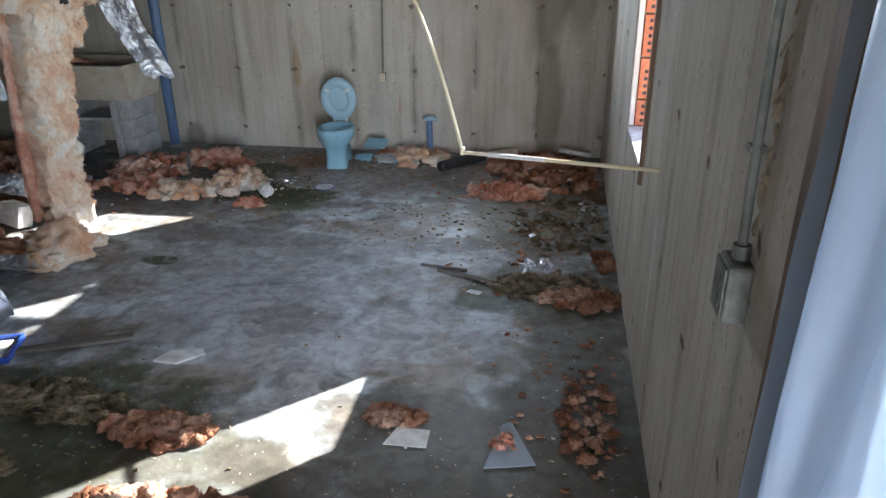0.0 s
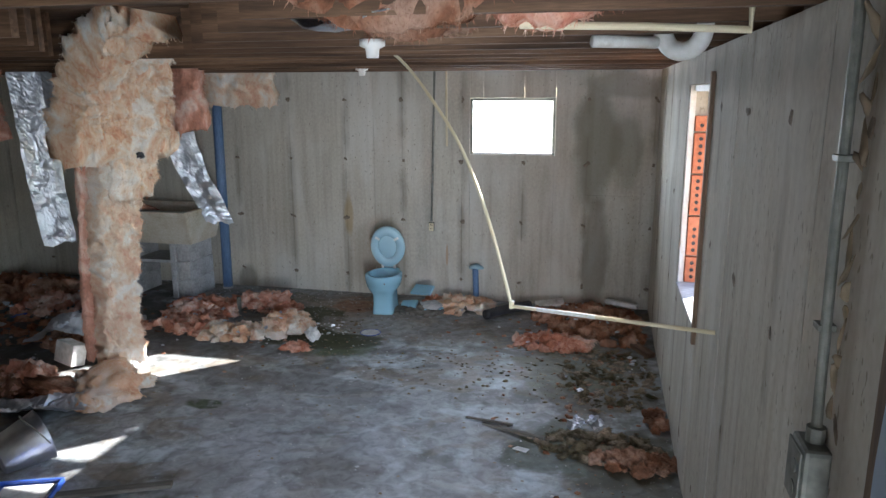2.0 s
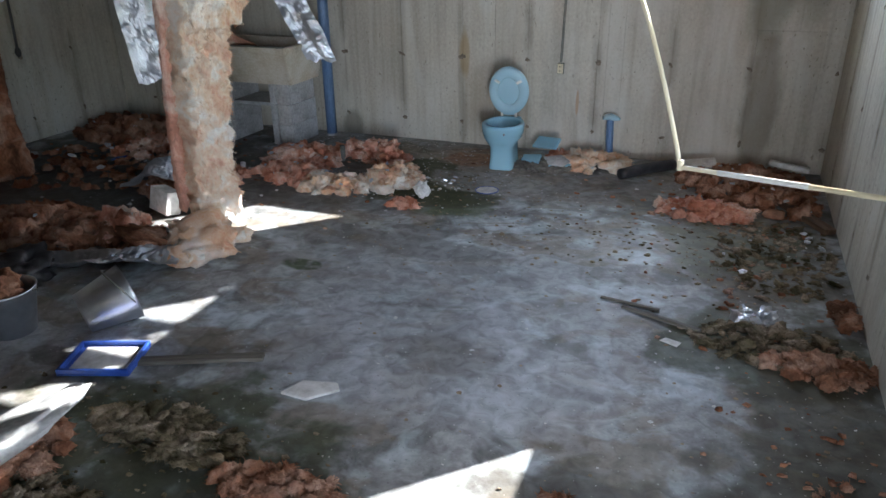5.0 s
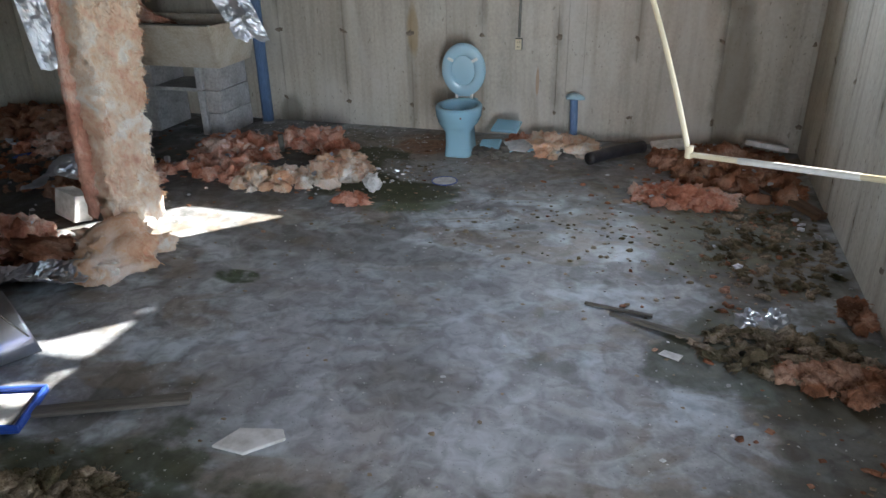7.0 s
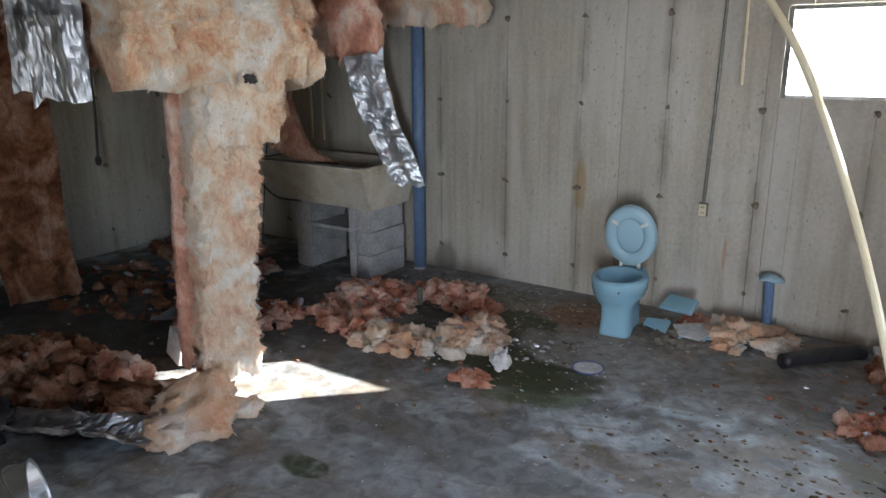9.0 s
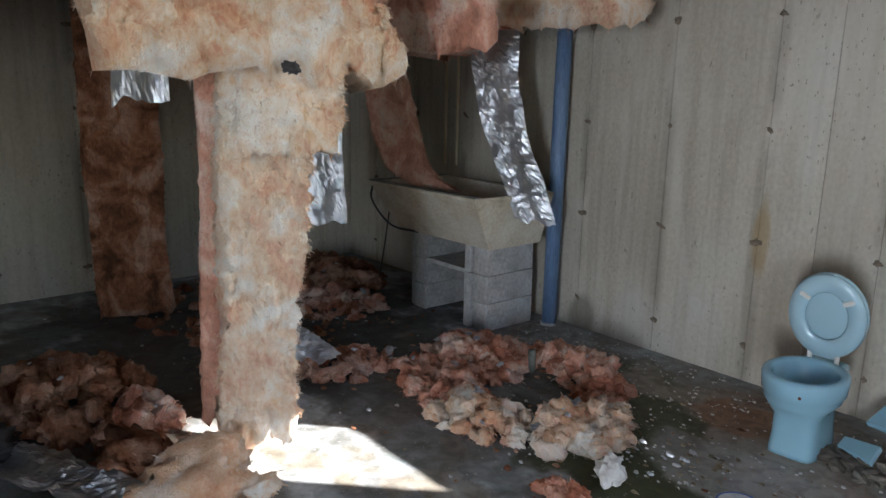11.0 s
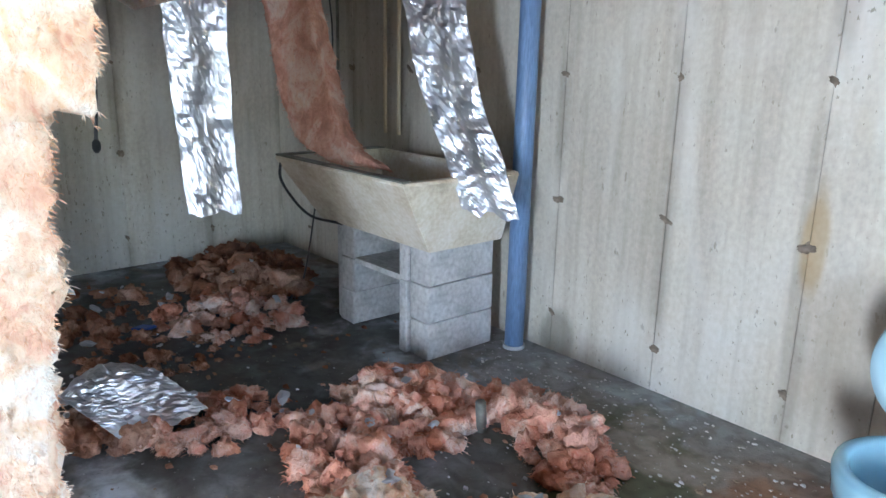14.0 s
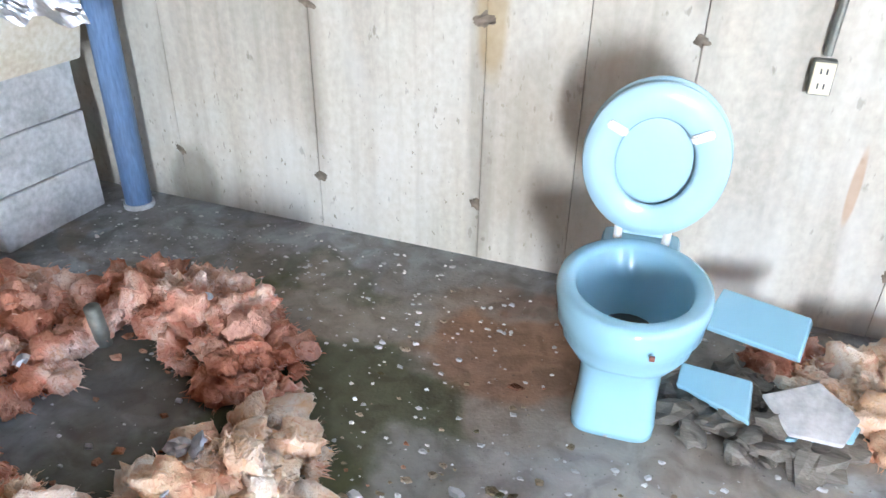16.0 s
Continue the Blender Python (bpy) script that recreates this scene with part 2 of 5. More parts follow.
def make_simple(name, stops, scale=6.0, rough=0.7, metal=0.0, stretch=None, bump_k=0.2, fine=40.0, space="Object"):
    m, nt, b = material(name, rough, metal)
    f = noise_node(nt, scale, 7, stretch, space, 0.3)
    c = ramp(nt, f, stops)
    f2 = noise_node(nt, fine, 4, stretch, space)
    if bump_k:
        c = mix(nt, 0.2, c, ramp(nt, f2, [(0.3, K), (0.7, W)]), "OVERLAY")
    nt.links.new(c, b.inputs["Base Color"])
    if bump_k:
        bump(nt, b, f2, bump_k, 0.004)
    return m


def make_foil():
    m, nt, b = material("foil", 0.38, 1.0)
    c = ramp(nt, noise_node(nt, 9, 5), [(0.3, (0.5, 0.52, 0.57)), (0.7, (0.74, 0.76, 0.8))])
    nt.links.new(c, b.inputs["Base Color"])
    bump(nt, b, noise_node(nt, 24, 2, (1.4, 1.4, 0.5), distortion=1.0), 0.25, 0.01)
    return m


def make_plastic():
    m, nt, b = material("plastic_sheet", 0.35)
    b.inputs["Base Color"].default_value = (0.5, 0.55, 0.62, 1)
    tr = nt.nodes.new("ShaderNodeBsdfTranslucent")
    tr.inputs["Color"].default_value = (0.42, 0.48, 0.56, 1)
    mx = nt.nodes.new("ShaderNodeMixShader")
    mx.inputs[0].default_value = 0.42
    nt.links.new(b.outputs[0], mx.inputs[1])
    nt.links.new(tr.outputs[0], mx.inputs[2])
    nt.links.new(mx.outputs[0], nt.nodes["Material Output"].inputs["Surface"])
    bump(nt, b, noise_node(nt, 12, 4, (1, 1, 0.3)), 0.5, 0.02)
    return m


M_FLOOR = make_floor()
M_WALL = make_wall("X")
M_WALL_SIDE = make_wall("Y")
M_FLUFF = make_fluff("insulation_orange", (0.45, 0.17, 0.1), (0.74, 0.36, 0.25), (0.88, 0.68, 0.57))
M_PALE = make_fluff("insulation_pale", (0.74, 0.42, 0.26), (0.85, 0.65, 0.47), (0.92, 0.86, 0.78))
M_OLD = make_fluff("insulation_dirty", (0.13, 0.06, 0.035), (0.36, 0.16, 0.09), (0.52, 0.33, 0.24))
M_MOSS = make_fluff("insulation_mossy", (0.06, 0.055, 0.025), (0.2, 0.16, 0.1), (0.42, 0.34, 0.26))
M_FOIL = make_foil()
M_PLASTIC = make_plastic()
M_WOOD = make_simple("old_timber", [(0.3, (0.04, 0.022, 0.012)), (0.5, (0.11, 0.06, 0.032)), (0.7, (0.22, 0.13, 0.075))], 3, 0.85, 0, (0.4, 6, 6), 0.4)
M_GREYWOOD = make_simple("grey_timber", [(0.3, (0.07, 0.06, 0.05)), (0.5, (0.13, 0.115, 0.095)), (0.7, (0.22, 0.2, 0.17))], 3, 0.9, 0, (0.5, 7, 7), 0.4)
M_TRIM = make_simple("brown_frame_wood", [(0.3, (0.12, 0.07, 0.04)), (0.6, (0.24, 0.15, 0.095))], 5, 0.7, 0, (8, 8, 0.6))
M_BLUE = make_simple("blue_porcelain", [(0.25, (0.3, 0.53, 0.66)), (0.6, (0.34, 0.58, 0.7))], 3, 0.12, 0, None, 0.0)
M_SEAT = make_simple("blue_seat_plastic", [(0.25, (0.38, 0.57, 0.66)), (0.6, (0.42, 0.61, 0.7))], 3, 0.25, 0, None, 0.0)
M_PIPEBLUE = make_simple("blue_pipe", [(0.3, (0.12, 0.2, 0.36)), (0.7, (0.18, 0.28, 0.46))], 4, 0.45, 0, (3, 3, 0.5), 0.05)
M_WHITE = make_simple("white_plastic", [(0.25, (0.6, 0.58, 0.52)), (0.6, (0.78, 0.77, 0.73))], 5, 0.4, 0, None, 0.05)
M_CREAM = make_simple("cream_pipe", [(0.3, (0.62, 0.52, 0.33)), (0.7, (0.75, 0.67, 0.48))], 4, 0.4, 0, None, 0.0)
M_TUB = make_simple("tub_concrete", [(0.25, (0.44, 0.37, 0.26)), (0.42, (0.62, 0.55, 0.43)), (0.65, (0.72, 0.67, 0.58))], 4, 0.8, 0, None, 0.25, 50)
M_BLOCK = make_simple("grey_block", [(0.25, (0.33, 0.33, 0.32)), (0.5, (0.46, 0.46, 0.46)), (0.7, (0.55, 0.55, 0.55))], 5, 0.95, 0, None, 0.12, 40)
M_GREY = make_simple("grey_metal", [(0.3, (0.13, 0.13, 0.11)), (0.6, (0.24, 0.24, 0.21))], 9, 0.55, 0.4, None, 0.1)
M_BLACK = make_simple("black_plastic", [(0.3, (0.012, 0.012, 0.014)), (0.7, (0.04, 0.04, 0.045))], 8, 0.45, 0, None, 0.1)
M_RUST = make_simple("rusty_post", [(0.3, (0.1, 0.035, 0.025)), (0.6, (0.2, 0.075, 0.05))], 6, 0.7, 0.1)
M_BRICK = make_simple("orange_brick", [(0.3, (0.55, 0.17, 0.08)), (0.7, (0.68, 0.26, 0.14))], 9, 0.9)
M_PAPER = make_simple("paper_white", [(0.3, (0.5, 0.49, 0.46)), (0.6, (0.76, 0.75, 0.73))], 9, 0.85)
M_NAVY = make_simple("blue_tray", [(0.3, (0.02, 0.06, 0.3)), (0.7, (0.04, 0.1, 0.42))], 6, 0.35, 0, None, 0.05)
M_GROUND = make_simple("dry_ground", [(0.3, (0.18, 0.16, 0.11)), (0.5, (0.3, 0.28, 0.2)), (0.7, (0.4, 0.38, 0.31))], 0.8, 0.95, 0, None, 0.5, 12, "World")
M_TIE = make_simple("tie_mark", [(0.3, (0.13, 0.105, 0.08)), (0.7, (0.26, 0.21, 0.16))], 20, 0.9)
M_SCRAP = make_simple("scrap", [(0.3, (0.15, 0.11, 0.07)), (0.6, (0.32, 0.25, 0.17))], 9, 0.9)


# ---- building helpers ----
def mesh_of(name, verts, faces, mat, smooth=False):
    me = bpy.data.meshes.new(name)
    me.from_pydata(verts, [], faces)
    me.materials.append(mat)
    if smooth:
        me.polygons.foreach_set("use_smooth", [True] * len(me.polygons))
    me.update()
    return me


def part(name, bm, mat, parent=None, label="", smooth=False):
    me = bpy.data.meshes.new(name)
    bmesh.ops.recalc_face_normals(bm, faces=bm.faces)
    bm.to_mesh(me)
    bm.free()
    me.materials.append(mat)
    if smooth:
        me.polygons.foreach_set("use_smooth", [True] * len(me.polygons))
    ob = new(name, me)
    ob.parent = parent
    if label:
        tagged(ob, label)
    return ob


def box(x0, x1, y0, y1, z0, z1, bevel=0.0, bm=None):
    own = bm is None
    bm = bm or bmesh.new()
    r = bmesh.ops.create_cube(bm, size=1, matrix=Matrix.LocRotScale(((x0 + x1) / 2, (y0 + y1) / 2, (z0 + z1) / 2), None, (abs(x1 - x0), abs(y1 - y0), abs(z1 - z0))))
    if bevel and own:
        bmesh.ops.bevel(bm, geom=bm.edges[:], offset=bevel, segments=2, affect="EDGES", profile=0.5)
    return bm


def empty(name, x, y, z, rz=0):
    ob = new(name)
    ob.matrix_basis = pose(x, y, z, 0, 0, rz)
    return ob


def spline(pts, n):
    """n points along a smooth line through pts."""
    P = [Vector(p) for p in pts]
    P = [2 * P[0] - P[1]] + P + [2 * P[-1] - P[-2]]
    out = []
    for k in range(n):
        u = k / (n - 1) * (len(P) - 3)
        i = min(int(u), len(P) - 4)
        t = u - i
        a, b, c, d = P[i:i + 4]
        out.append(0.5 * (2 * b + (c - a) * t + (2 * a - 5 * b + 4 * c - d) * t * t + (3 * b - a - 3 * c + d) * t ** 3))
    return out


def tube(pts, r, sides=12, bm=None, steps=0):
    """A closed round pipe along the line pts."""
    bm = bm or bmesh.new()
    P = spline(pts, steps) if steps else [Vector(p) for p in pts]
    rings, ref = [], None
    for i, p in enumerate(P):
        d = (P[min(i + 1, len(P) - 1)] - P[max(i - 1, 0)]).normalized()
        if ref is None:
            ref = d.orthogonal().normalized()
        ref = (ref - d * ref.dot(d)).normalized()
        s = d.cross(ref)
        rings.append([bm.verts.new(p + r * (math.cos(a) * ref + math.sin(a) * s)) for a in (2 * math.pi * k / sides for k in range(sides))])
    for a, b in zip(rings, rings[1:]):
        for k in range(sides):
            bm.faces.new((a[k], a[(k + 1) % sides], b[(k + 1) % sides], b[k]))
    bm.faces.new(rings[0][::-1]), bm.faces.new(rings[-1])
    return bm


def rings_mesh(rings, bm=None, cap0=True, cap1=True):
    """Skin over closed rings of equal count."""
    bm = bm or bmesh.new()
    rv = [[bm.verts.new(p) for p in r] for r in rings]
    n = len(rv[0])
    for a, b in zip(rv, rv[1:]):
        for k in range(n):
            bm.faces.new((a[k], a[(k + 1) % n], b[(k + 1) % n], b[k]))
    if cap0:
        bm.faces.new(rv[0][::-1])
    if cap1:
        bm.faces.new(rv[-1])
    return bm


def oval(cx, cy, z, rx, ry, n=40, back=1.0):
    return [Vector((cx + rx * math.cos(a), cy + ry * math.sin(a) * (back if math.sin(a) > 0 else 1), z)) for a in (2 * math.pi * k / n for k in range(n))]


def fbm(p, scale, octaves=4):
    return noise.fractal(p * scale, 0.7, 2.1, octaves)


# unit spheres for lumps
def unit_ball(level):
    bm = bmesh.new()
    bmesh.ops.create_icosphere(bm, subdivisions=level, radius=1)
    v = [x.co.copy() for x in bm.verts]
    f = [[x.index for x in y.verts] for y in bm.faces]
    bm.free()
    return v, f


BALL2, BALL3, BALL4 = unit_ball(2), unit_ball(3), unit_ball(4)


def add_lump(verts, faces, c, size, ball, rng, rough=0.55, floor=None):
    """One torn, fluffy lump of uneven outline, appended to verts and faces."""
    bv, bf = ball
    off = Vector((rng.uniform(-50, 50), rng.uniform(-50, 50), rng.uniform(-50, 50)))
    turn = Euler((rng.uniform(-0.5, 0.5), rng.uniform(-0.5, 0.5), rng.uniform(0, 6.28))).to_matrix()
    base = len(verts)
    for v in bv:
        k = max(0.25, 1 + 0.75 * rough * fbm(v + off, 1.5, 3) + 0.28 * rough * fbm(v + off, 3.4, 3))
        p = turn @ Vector((v.x * size[0] * k, v.y * size[1] * k, v.z * size[2] * k)) + c
        if floor is not None and p.z < floor:
            p.z = floor + 0.002
        verts.append(p)
    faces.extend([[base + i for i in f] for f in bf])


def add_fibres(verts, faces, spots, length, rng, width=0.004):
    """Thin torn wisps standing out from the points and normals in spots."""
    for p, nrm in spots:
        d = (nrm + Vector((rng.gauss(0, 0.5), rng.gauss(0, 0.5), rng.gauss(-0.2, 0.5)))).normalized()
        s = d.orthogonal().normalized() * width * rng.uniform(0.5, 1.4)
        e = d * length * rng.uniform(0.3, 1.3)
        base = len(verts)
        verts += [p - s, p + s, p + e * 0.55 + s * 0.7 + Vector((0, 0, -0.1 * length)), p + e + Vector((0, 0, -0.4 * length))]
        faces += [[base, base + 1, base + 2], [base, base + 2, base + 3]]


def insulation_pile(x, y, rx, ry, h, count, mat, label, seed, size=0.1, foil=0, turn=0.0):
    """A heap of torn insulation lumps on the floor."""
    rng = random.Random(seed)
    verts, faces = [], []
    ct, st = math.cos(turn), math.sin(turn)
    lie = 0.4 if mat is M_MOSS else 1.0
    for k in range(int(count * 6.5)):
        a, r = rng.uniform(0, 6.28), math.sqrt(rng.random())
        u, w = r * rx * math.cos(a), r * ry * math.sin(a)
        s = size * (0.14 + 0.46 * rng.random() ** 1.6)
        hh = max(0.0, h * (1 - r * r) * rng.uniform(0.2, 1.0))
        c = Vector((u * ct - w * st, u * st + w * ct, hh + s * 0.15))
        add_lump(verts, faces, c, (s * rng.uniform(0.8, 1.5), s * rng.uniform(0.6, 1.1), s * rng.uniform(0.6, 1.1) * lie), BALL3, rng, 0.72, 0.0)
    picks = [(verts[i], (verts[i] - Vector((0, 0, -0.1))).normalized()) for i in (rng.randrange(len(verts)) for _ in range(count * 330))]
    add_fibres(verts, faces, picks, 0.028, rng, 0.0017)
    ob = new("insulation_pile", mesh_of("insulation_pile", verts, faces, mat, True))
    ob.location = (x, y, 0)
    tagged(ob, label, "insulation")
    if foil:
        fv, ff = [], []
        for k in range(foil):
            a, r = rng.uniform(0, 6.28), math.sqrt(rng.random())
            u, w = r * rx * math.cos(a), r * ry * math.sin(a)
            s = rng.uniform(0.012, 0.035)
            add_lump(fv, ff, Vector((u * ct - w * st, u * st + w * ct, h * (1 - r * r) * 0.8 + 0.05)), (s, s * 0.7, s * 0.4), BALL2, rng, 0.9)
        f = new("foil_scrap", mesh_of("foil_scrap", fv, ff, M_FOIL))
        f.parent = ob
        tagged(f, "crumpled silver foil scraps", kind="stuff")
    return ob


def batt(name, line, across, width, thick, mat, seed, nu=46, nv=14, wave=0.035, fringe=0.05, foil=False, taper=(1.0, 1.0), fib=700):
    """A hanging strip of glass wool along the line (from the top), its width along across; foil: one face keeps its foil."""
    rng = random.Random(seed)
    off = Vector((rng.uniform(-30, 30), rng.uniform(-30, 30), 0))
    P = spline(line, nu)
    A = Vector(across).normalized()
    verts, faces, fronts = [], [], []
    ring = []
    nt_ = 3
    for i, p in enumerate(P):
        d = (P[min(i + 1, nu - 1)] - P[max(i - 1, 0)]).normalized()
        nrm = d.cross(A).normalized()
        u = i / (nu - 1)
        w = width * (taper[0] + (taper[1] - taper[0]) * u)
        loop = []
        # around the cross-section: front, side, back, side
        cross = [(v / nv - 0.5, 0.5) for v in range(nv)] + [(0.5, 0.5 - s / nt_) for s in range(nt_)] + [(0.5 - v / nv, -0.5) for v in range(nv)] + [(-0.5, -0.5 + s / nt_) for s in range(nt_)]
        for a, n_ in cross:
            q = p + A * (a * w) + nrm * (n_ * thick)
            k = fbm(q + off, 3.0, 4)
            k2 = fbm(q + off + Vector((9, 0, 0)), 13, 5)
            push = nrm * (1 if n_ > 0 else -1) * (wave * 0.8 * k + wave * 0.5 * k2)
            if foil:
                push *= 0.3
            q = q + push + A * ((1 if a > 0 else -1) * abs(a) * 2 * (wave * 0.5 * fbm(q + off, 2.3, 3) + wave * 0.45 * fbm(q + off, 21, 4)))
            if i == nu - 1:
                q = q + d * (fringe * (0.4 + 1.6 * abs(fbm(q + off, 12, 3))))
            loop.append(len(verts))
            verts.append(q)
            if abs(a) > 0.42 or i > nu - 3 or rng.random() < 0.25:
                fronts.append((q, (nrm * (1 if n_ > 0 else -1) * 0.6 + A * (1 if a > 0 else -1) * (1.0 if abs(a) > 0.4 else 0.1) + (d * 1.2 if i > nu - 3 else Vector((0, 0, 0)))).normalized()))
        ring.append(loop)
    n = len(ring[0])
    for a, b in zip(ring, ring[1:]):
        for k in range(n):
            faces.append([a[k], a[(k + 1) % n], b[(k + 1) % n], b[k]])
    faces += [ring[0][::-1], ring[-1]]
    if not foil:
        add_fibres(verts, faces, [fronts[rng.randrange(len(fronts))] for _ in range(fib * 2)], 0.02, rng, 0.0013)
    return new(name, mesh_of(name, verts, faces, mat, True))


def foil_sheet(name, line, across, width, seed, parent=None, nu=80, nv=24, crumple=0.011, taper=(1, 1), thick=0.004):
    """A strip of crumpled foil facing with a ragged lower end."""
    rng = random.Random(seed)
    off = Vector((rng.uniform(-30, 30), rng.uniform(-30, 30), 0))
    P, A = spline(line, nu), Vector(across).normalized()
    verts, faces = [], []
    for side in (0, 1):
        for i, p in enumerate(P):
            d = (P[min(i + 1, nu - 1)] - P[max(i - 1, 0)]).normalized()
            nrm = d.cross(A).normalized()
            u = i / (nu - 1)
            w = width * (taper[0] + (taper[1] - taper[0]) * u)
            for v in range(nv + 1):
                a = v / nv - 0.5
                q = p + A * (a * w)
                k = noise.noise((q + off) * 9) + 0.8 * abs(noise.noise((q + off) * 24)) + 0.45 * abs(noise.noise((q + off) * 55)) + 0.9 * math.sin(a * 9 + 3 * noise.noise((q + off) * 2.5)) * 0.8
                q = q + nrm * (crumple * k - side * thick) + A * 0.02 * noise.noise((q + off) * 7) * abs(a)
                if i == nu - 1:
                    q = q + d * 0.05 * noise.noise((q + off) * 14)
                verts.append(q)
    m = nv + 1
    half = nu * m
    for i in range(nu - 1):
        for v in range(nv):
            a = i * m + v
            faces.append([a, a + 1, a + m + 1, a + m])
            faces.append([half + a, half + a + m, half + a + m + 1, half + a + 1])
    rim = [v for v in range(m)] + [i * m + nv for i in range(1, nu)] + [(nu - 1) * m + v for v in range(nv - 1, -1, -1)] + [i * m for i in range(nu - 2, 0, -1)]
    for k in range(len(rim)):
        a, b = rim[k], rim[(k + 1) % len(rim)]
        faces.append([b, a, half + a, half + b])
    ob = new(name, mesh_of(name, verts, faces, M_FOIL, False))
    ob.parent = parent
    return ob


# ---- structure ----
def structure(ob, label, category):
    return tagged(ob, label, category, kind="structure")


structure(part("ground", box(-300, 300, -300, 300, -0.6, -0.32), M_GROUND), "dry bare ground outside the house", "ground")
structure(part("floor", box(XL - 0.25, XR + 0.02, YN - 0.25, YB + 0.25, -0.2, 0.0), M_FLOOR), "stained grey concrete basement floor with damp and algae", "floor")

WIN_B = (1.30, 2.13, 1.49, 2.035)      # x0 x1 z0 z1 in the back wall
WIN_R = (5.2, 6.27, 0.89, 2.13)       # y0 y1 z0 z1 in the right-hand wall
DOOR = (0.5, 2.78, 0.0, 2.12)
T = 0.25


def split_wall(u0, u1, z0, z1, holes):
    """Rectangles that fill the wall round its openings."""
    cells = [(u0, u1, z0, z1)]
    for a0, a1, b0, b1 in holes:
        nxt = []
        for c0, c1, d0, d1 in cells:
            if a1 <= c0 or a0 >= c1 or b1 <= d0 or b0 >= d1:
                nxt.append((c0, c1, d0, d1))
                continue
            if a0 > c0:
                nxt.append((c0, a0, d0, d1))
            if a1 < c1:
                nxt.append((a1, c1, d0, d1))
            m0, m1 = max(a0, c0), min(a1, c1)
            if b0 > d0:
                nxt.append((m0, m1, d0, b0))
            if b1 < d1:
                nxt.append((m0, m1, b1, d1))
        cells = [c for c in nxt if c[1] - c[0] > 1e-4 and c[3] - c[2] > 1e-4]
    return cells


def wall(name, along, face, out, u0, u1, holes, label):
    bm = bmesh.new()
    s = 1 if out > 0 else -1
    for c0, c1, d0, d1 in split_wall(u0, u1, 0.0, TOP, holes):
        a, b = sorted((face + s * 0.012, face + s * T))
        box(*((c0, c1, a, b) if along == "x" else (a, b, c0, c1)), d0, d1, bm=bm)
    return structure(part(name, bm, M_WALL if along == "x" else M_WALL_SIDE), label, "wall")


LAB = "board-formed concrete wall with vertical seams and tie marks"
WALL_B = wall("wall_back", "x", YB, 1, XL - T, XR + T, [(WIN_B[0], WIN_B[1] + 0.16, WIN_B[2], WIN_B[3] + 0.1)], LAB)
WALL_R = wall("wall_right", "y", XR, 1, YN - T, YB, [WIN_R, DOOR], LAB)
WALL_L = wall("wall_left", "y", XL, -1, YN - T, YB, [], LAB)
WALL_N = wall("wall_near", "x", YN, -1, XL, XR, [], LAB)


def panel(parent, along, face, out, c0, c1, d0, d1, depth):
    """One cast panel of the wall, its edges a little rounded."""
    s = 1 if out > 0 else -1
    a, b = sorted((face - s * depth, face + s * 0.012))
    g = 0.0015
    bm = box(*((c0 + g, c1 - g, a, b) if along == "x" else (a, b, c0 + g, c1 - g)), d0, d1)
    return part("panel", bm, M_WALL if along == "x" else M_WALL_SIDE, parent)


rngp = random.Random(5)


def clad(parent, along, face, out, u0, u1, holes, start, cuts):
    edges = [u0]
    k = start
    while k < u1:
        if k > u0 + 0.02:
            edges.append(k)
        k += GRID
    edges.append(u1)
    extra = []
    for a, b in zip(edges, edges[1:]):
        extra.append(a)
        if b - a > 0.5 and rngp.random() < cuts:
            extra.append(a + (b - a) * rngp.choice((0.35, 0.5, 0.66)))
    extra.append(edges[-1])
    for a, b in zip(extra, extra[1:]):
        dp = rngp.uniform(0.0, 0.0035)
        for c in split_wall(a, b, 0.0, TOP, holes):
            panel(parent, along, face, out, *c, dp)


clad(WALL_B, "x", YB, 1, XL, XR, [WIN_B], XL + (-XL % GRID), 0.5)
clad(WALL_R, "y", XR, 1, YN, YB, [WIN_R, DOOR], YB - 15 * GRID, 0.6)
clad(WALL_L, "y", XL, -1, YN, YB, [], YB - 15 * GRID, 0.3)

# tie marks: small rough plugs and rust-edged pits
TIE_MESHES = []
for s in range(6):
    rr = random.Random(40 + s)
    tv, tf = [], []
    add_lump(tv, tf, Vector((0, 0, 0)), (0.028 * rr.uniform(0.7, 1.6), 0.005, 0.022 * rr.uniform(0.5, 1.2)), BALL3, rr, 0.9)
    tv = [Vector((v.x, max(-0.002, min(0.002, v.y)), v.z)) for v in tv]
    TIE_MESHES.append(mesh_of("tie_mark", tv, tf, M_TIE))
TIES_Z = (0.206, 0.81, 1.415, 2.02)


def tie(parent, x, y, z, rz):
    ob = new("tie_mark", rngp.choice(TIE_MESHES))
    ob.parent = parent
    ob.matrix_basis = pose(x, y, z, 0, rngp.uniform(-40, 40), rz)


for i in range(-6, 6):
    x = i * GRID
    if XL < x < XR:
        for z in TIES_Z:
            if not (WIN_B[0] - 0.03 < x < WIN_B[1] + 0.03 and WIN_B[2] - 0.03 < z < WIN_B[3] + 0.03):
                tie(WALL_B, x + rngp.uniform(-0.01, 0.01), YB - 0.003, z, 0)
for i in range(1, 14):
    y = YB - i * GRID
    for z in TIES_Z:
        if not (WIN_R[0] < y < WIN_R[1] and WIN_R[2] < z) and y > DOOR[1]:
            tie(WALL_R, XR - 0.003, y, z, 90)
        if y > 2:
            tie(WALL_L, XL + 0.003, y, z, 90)

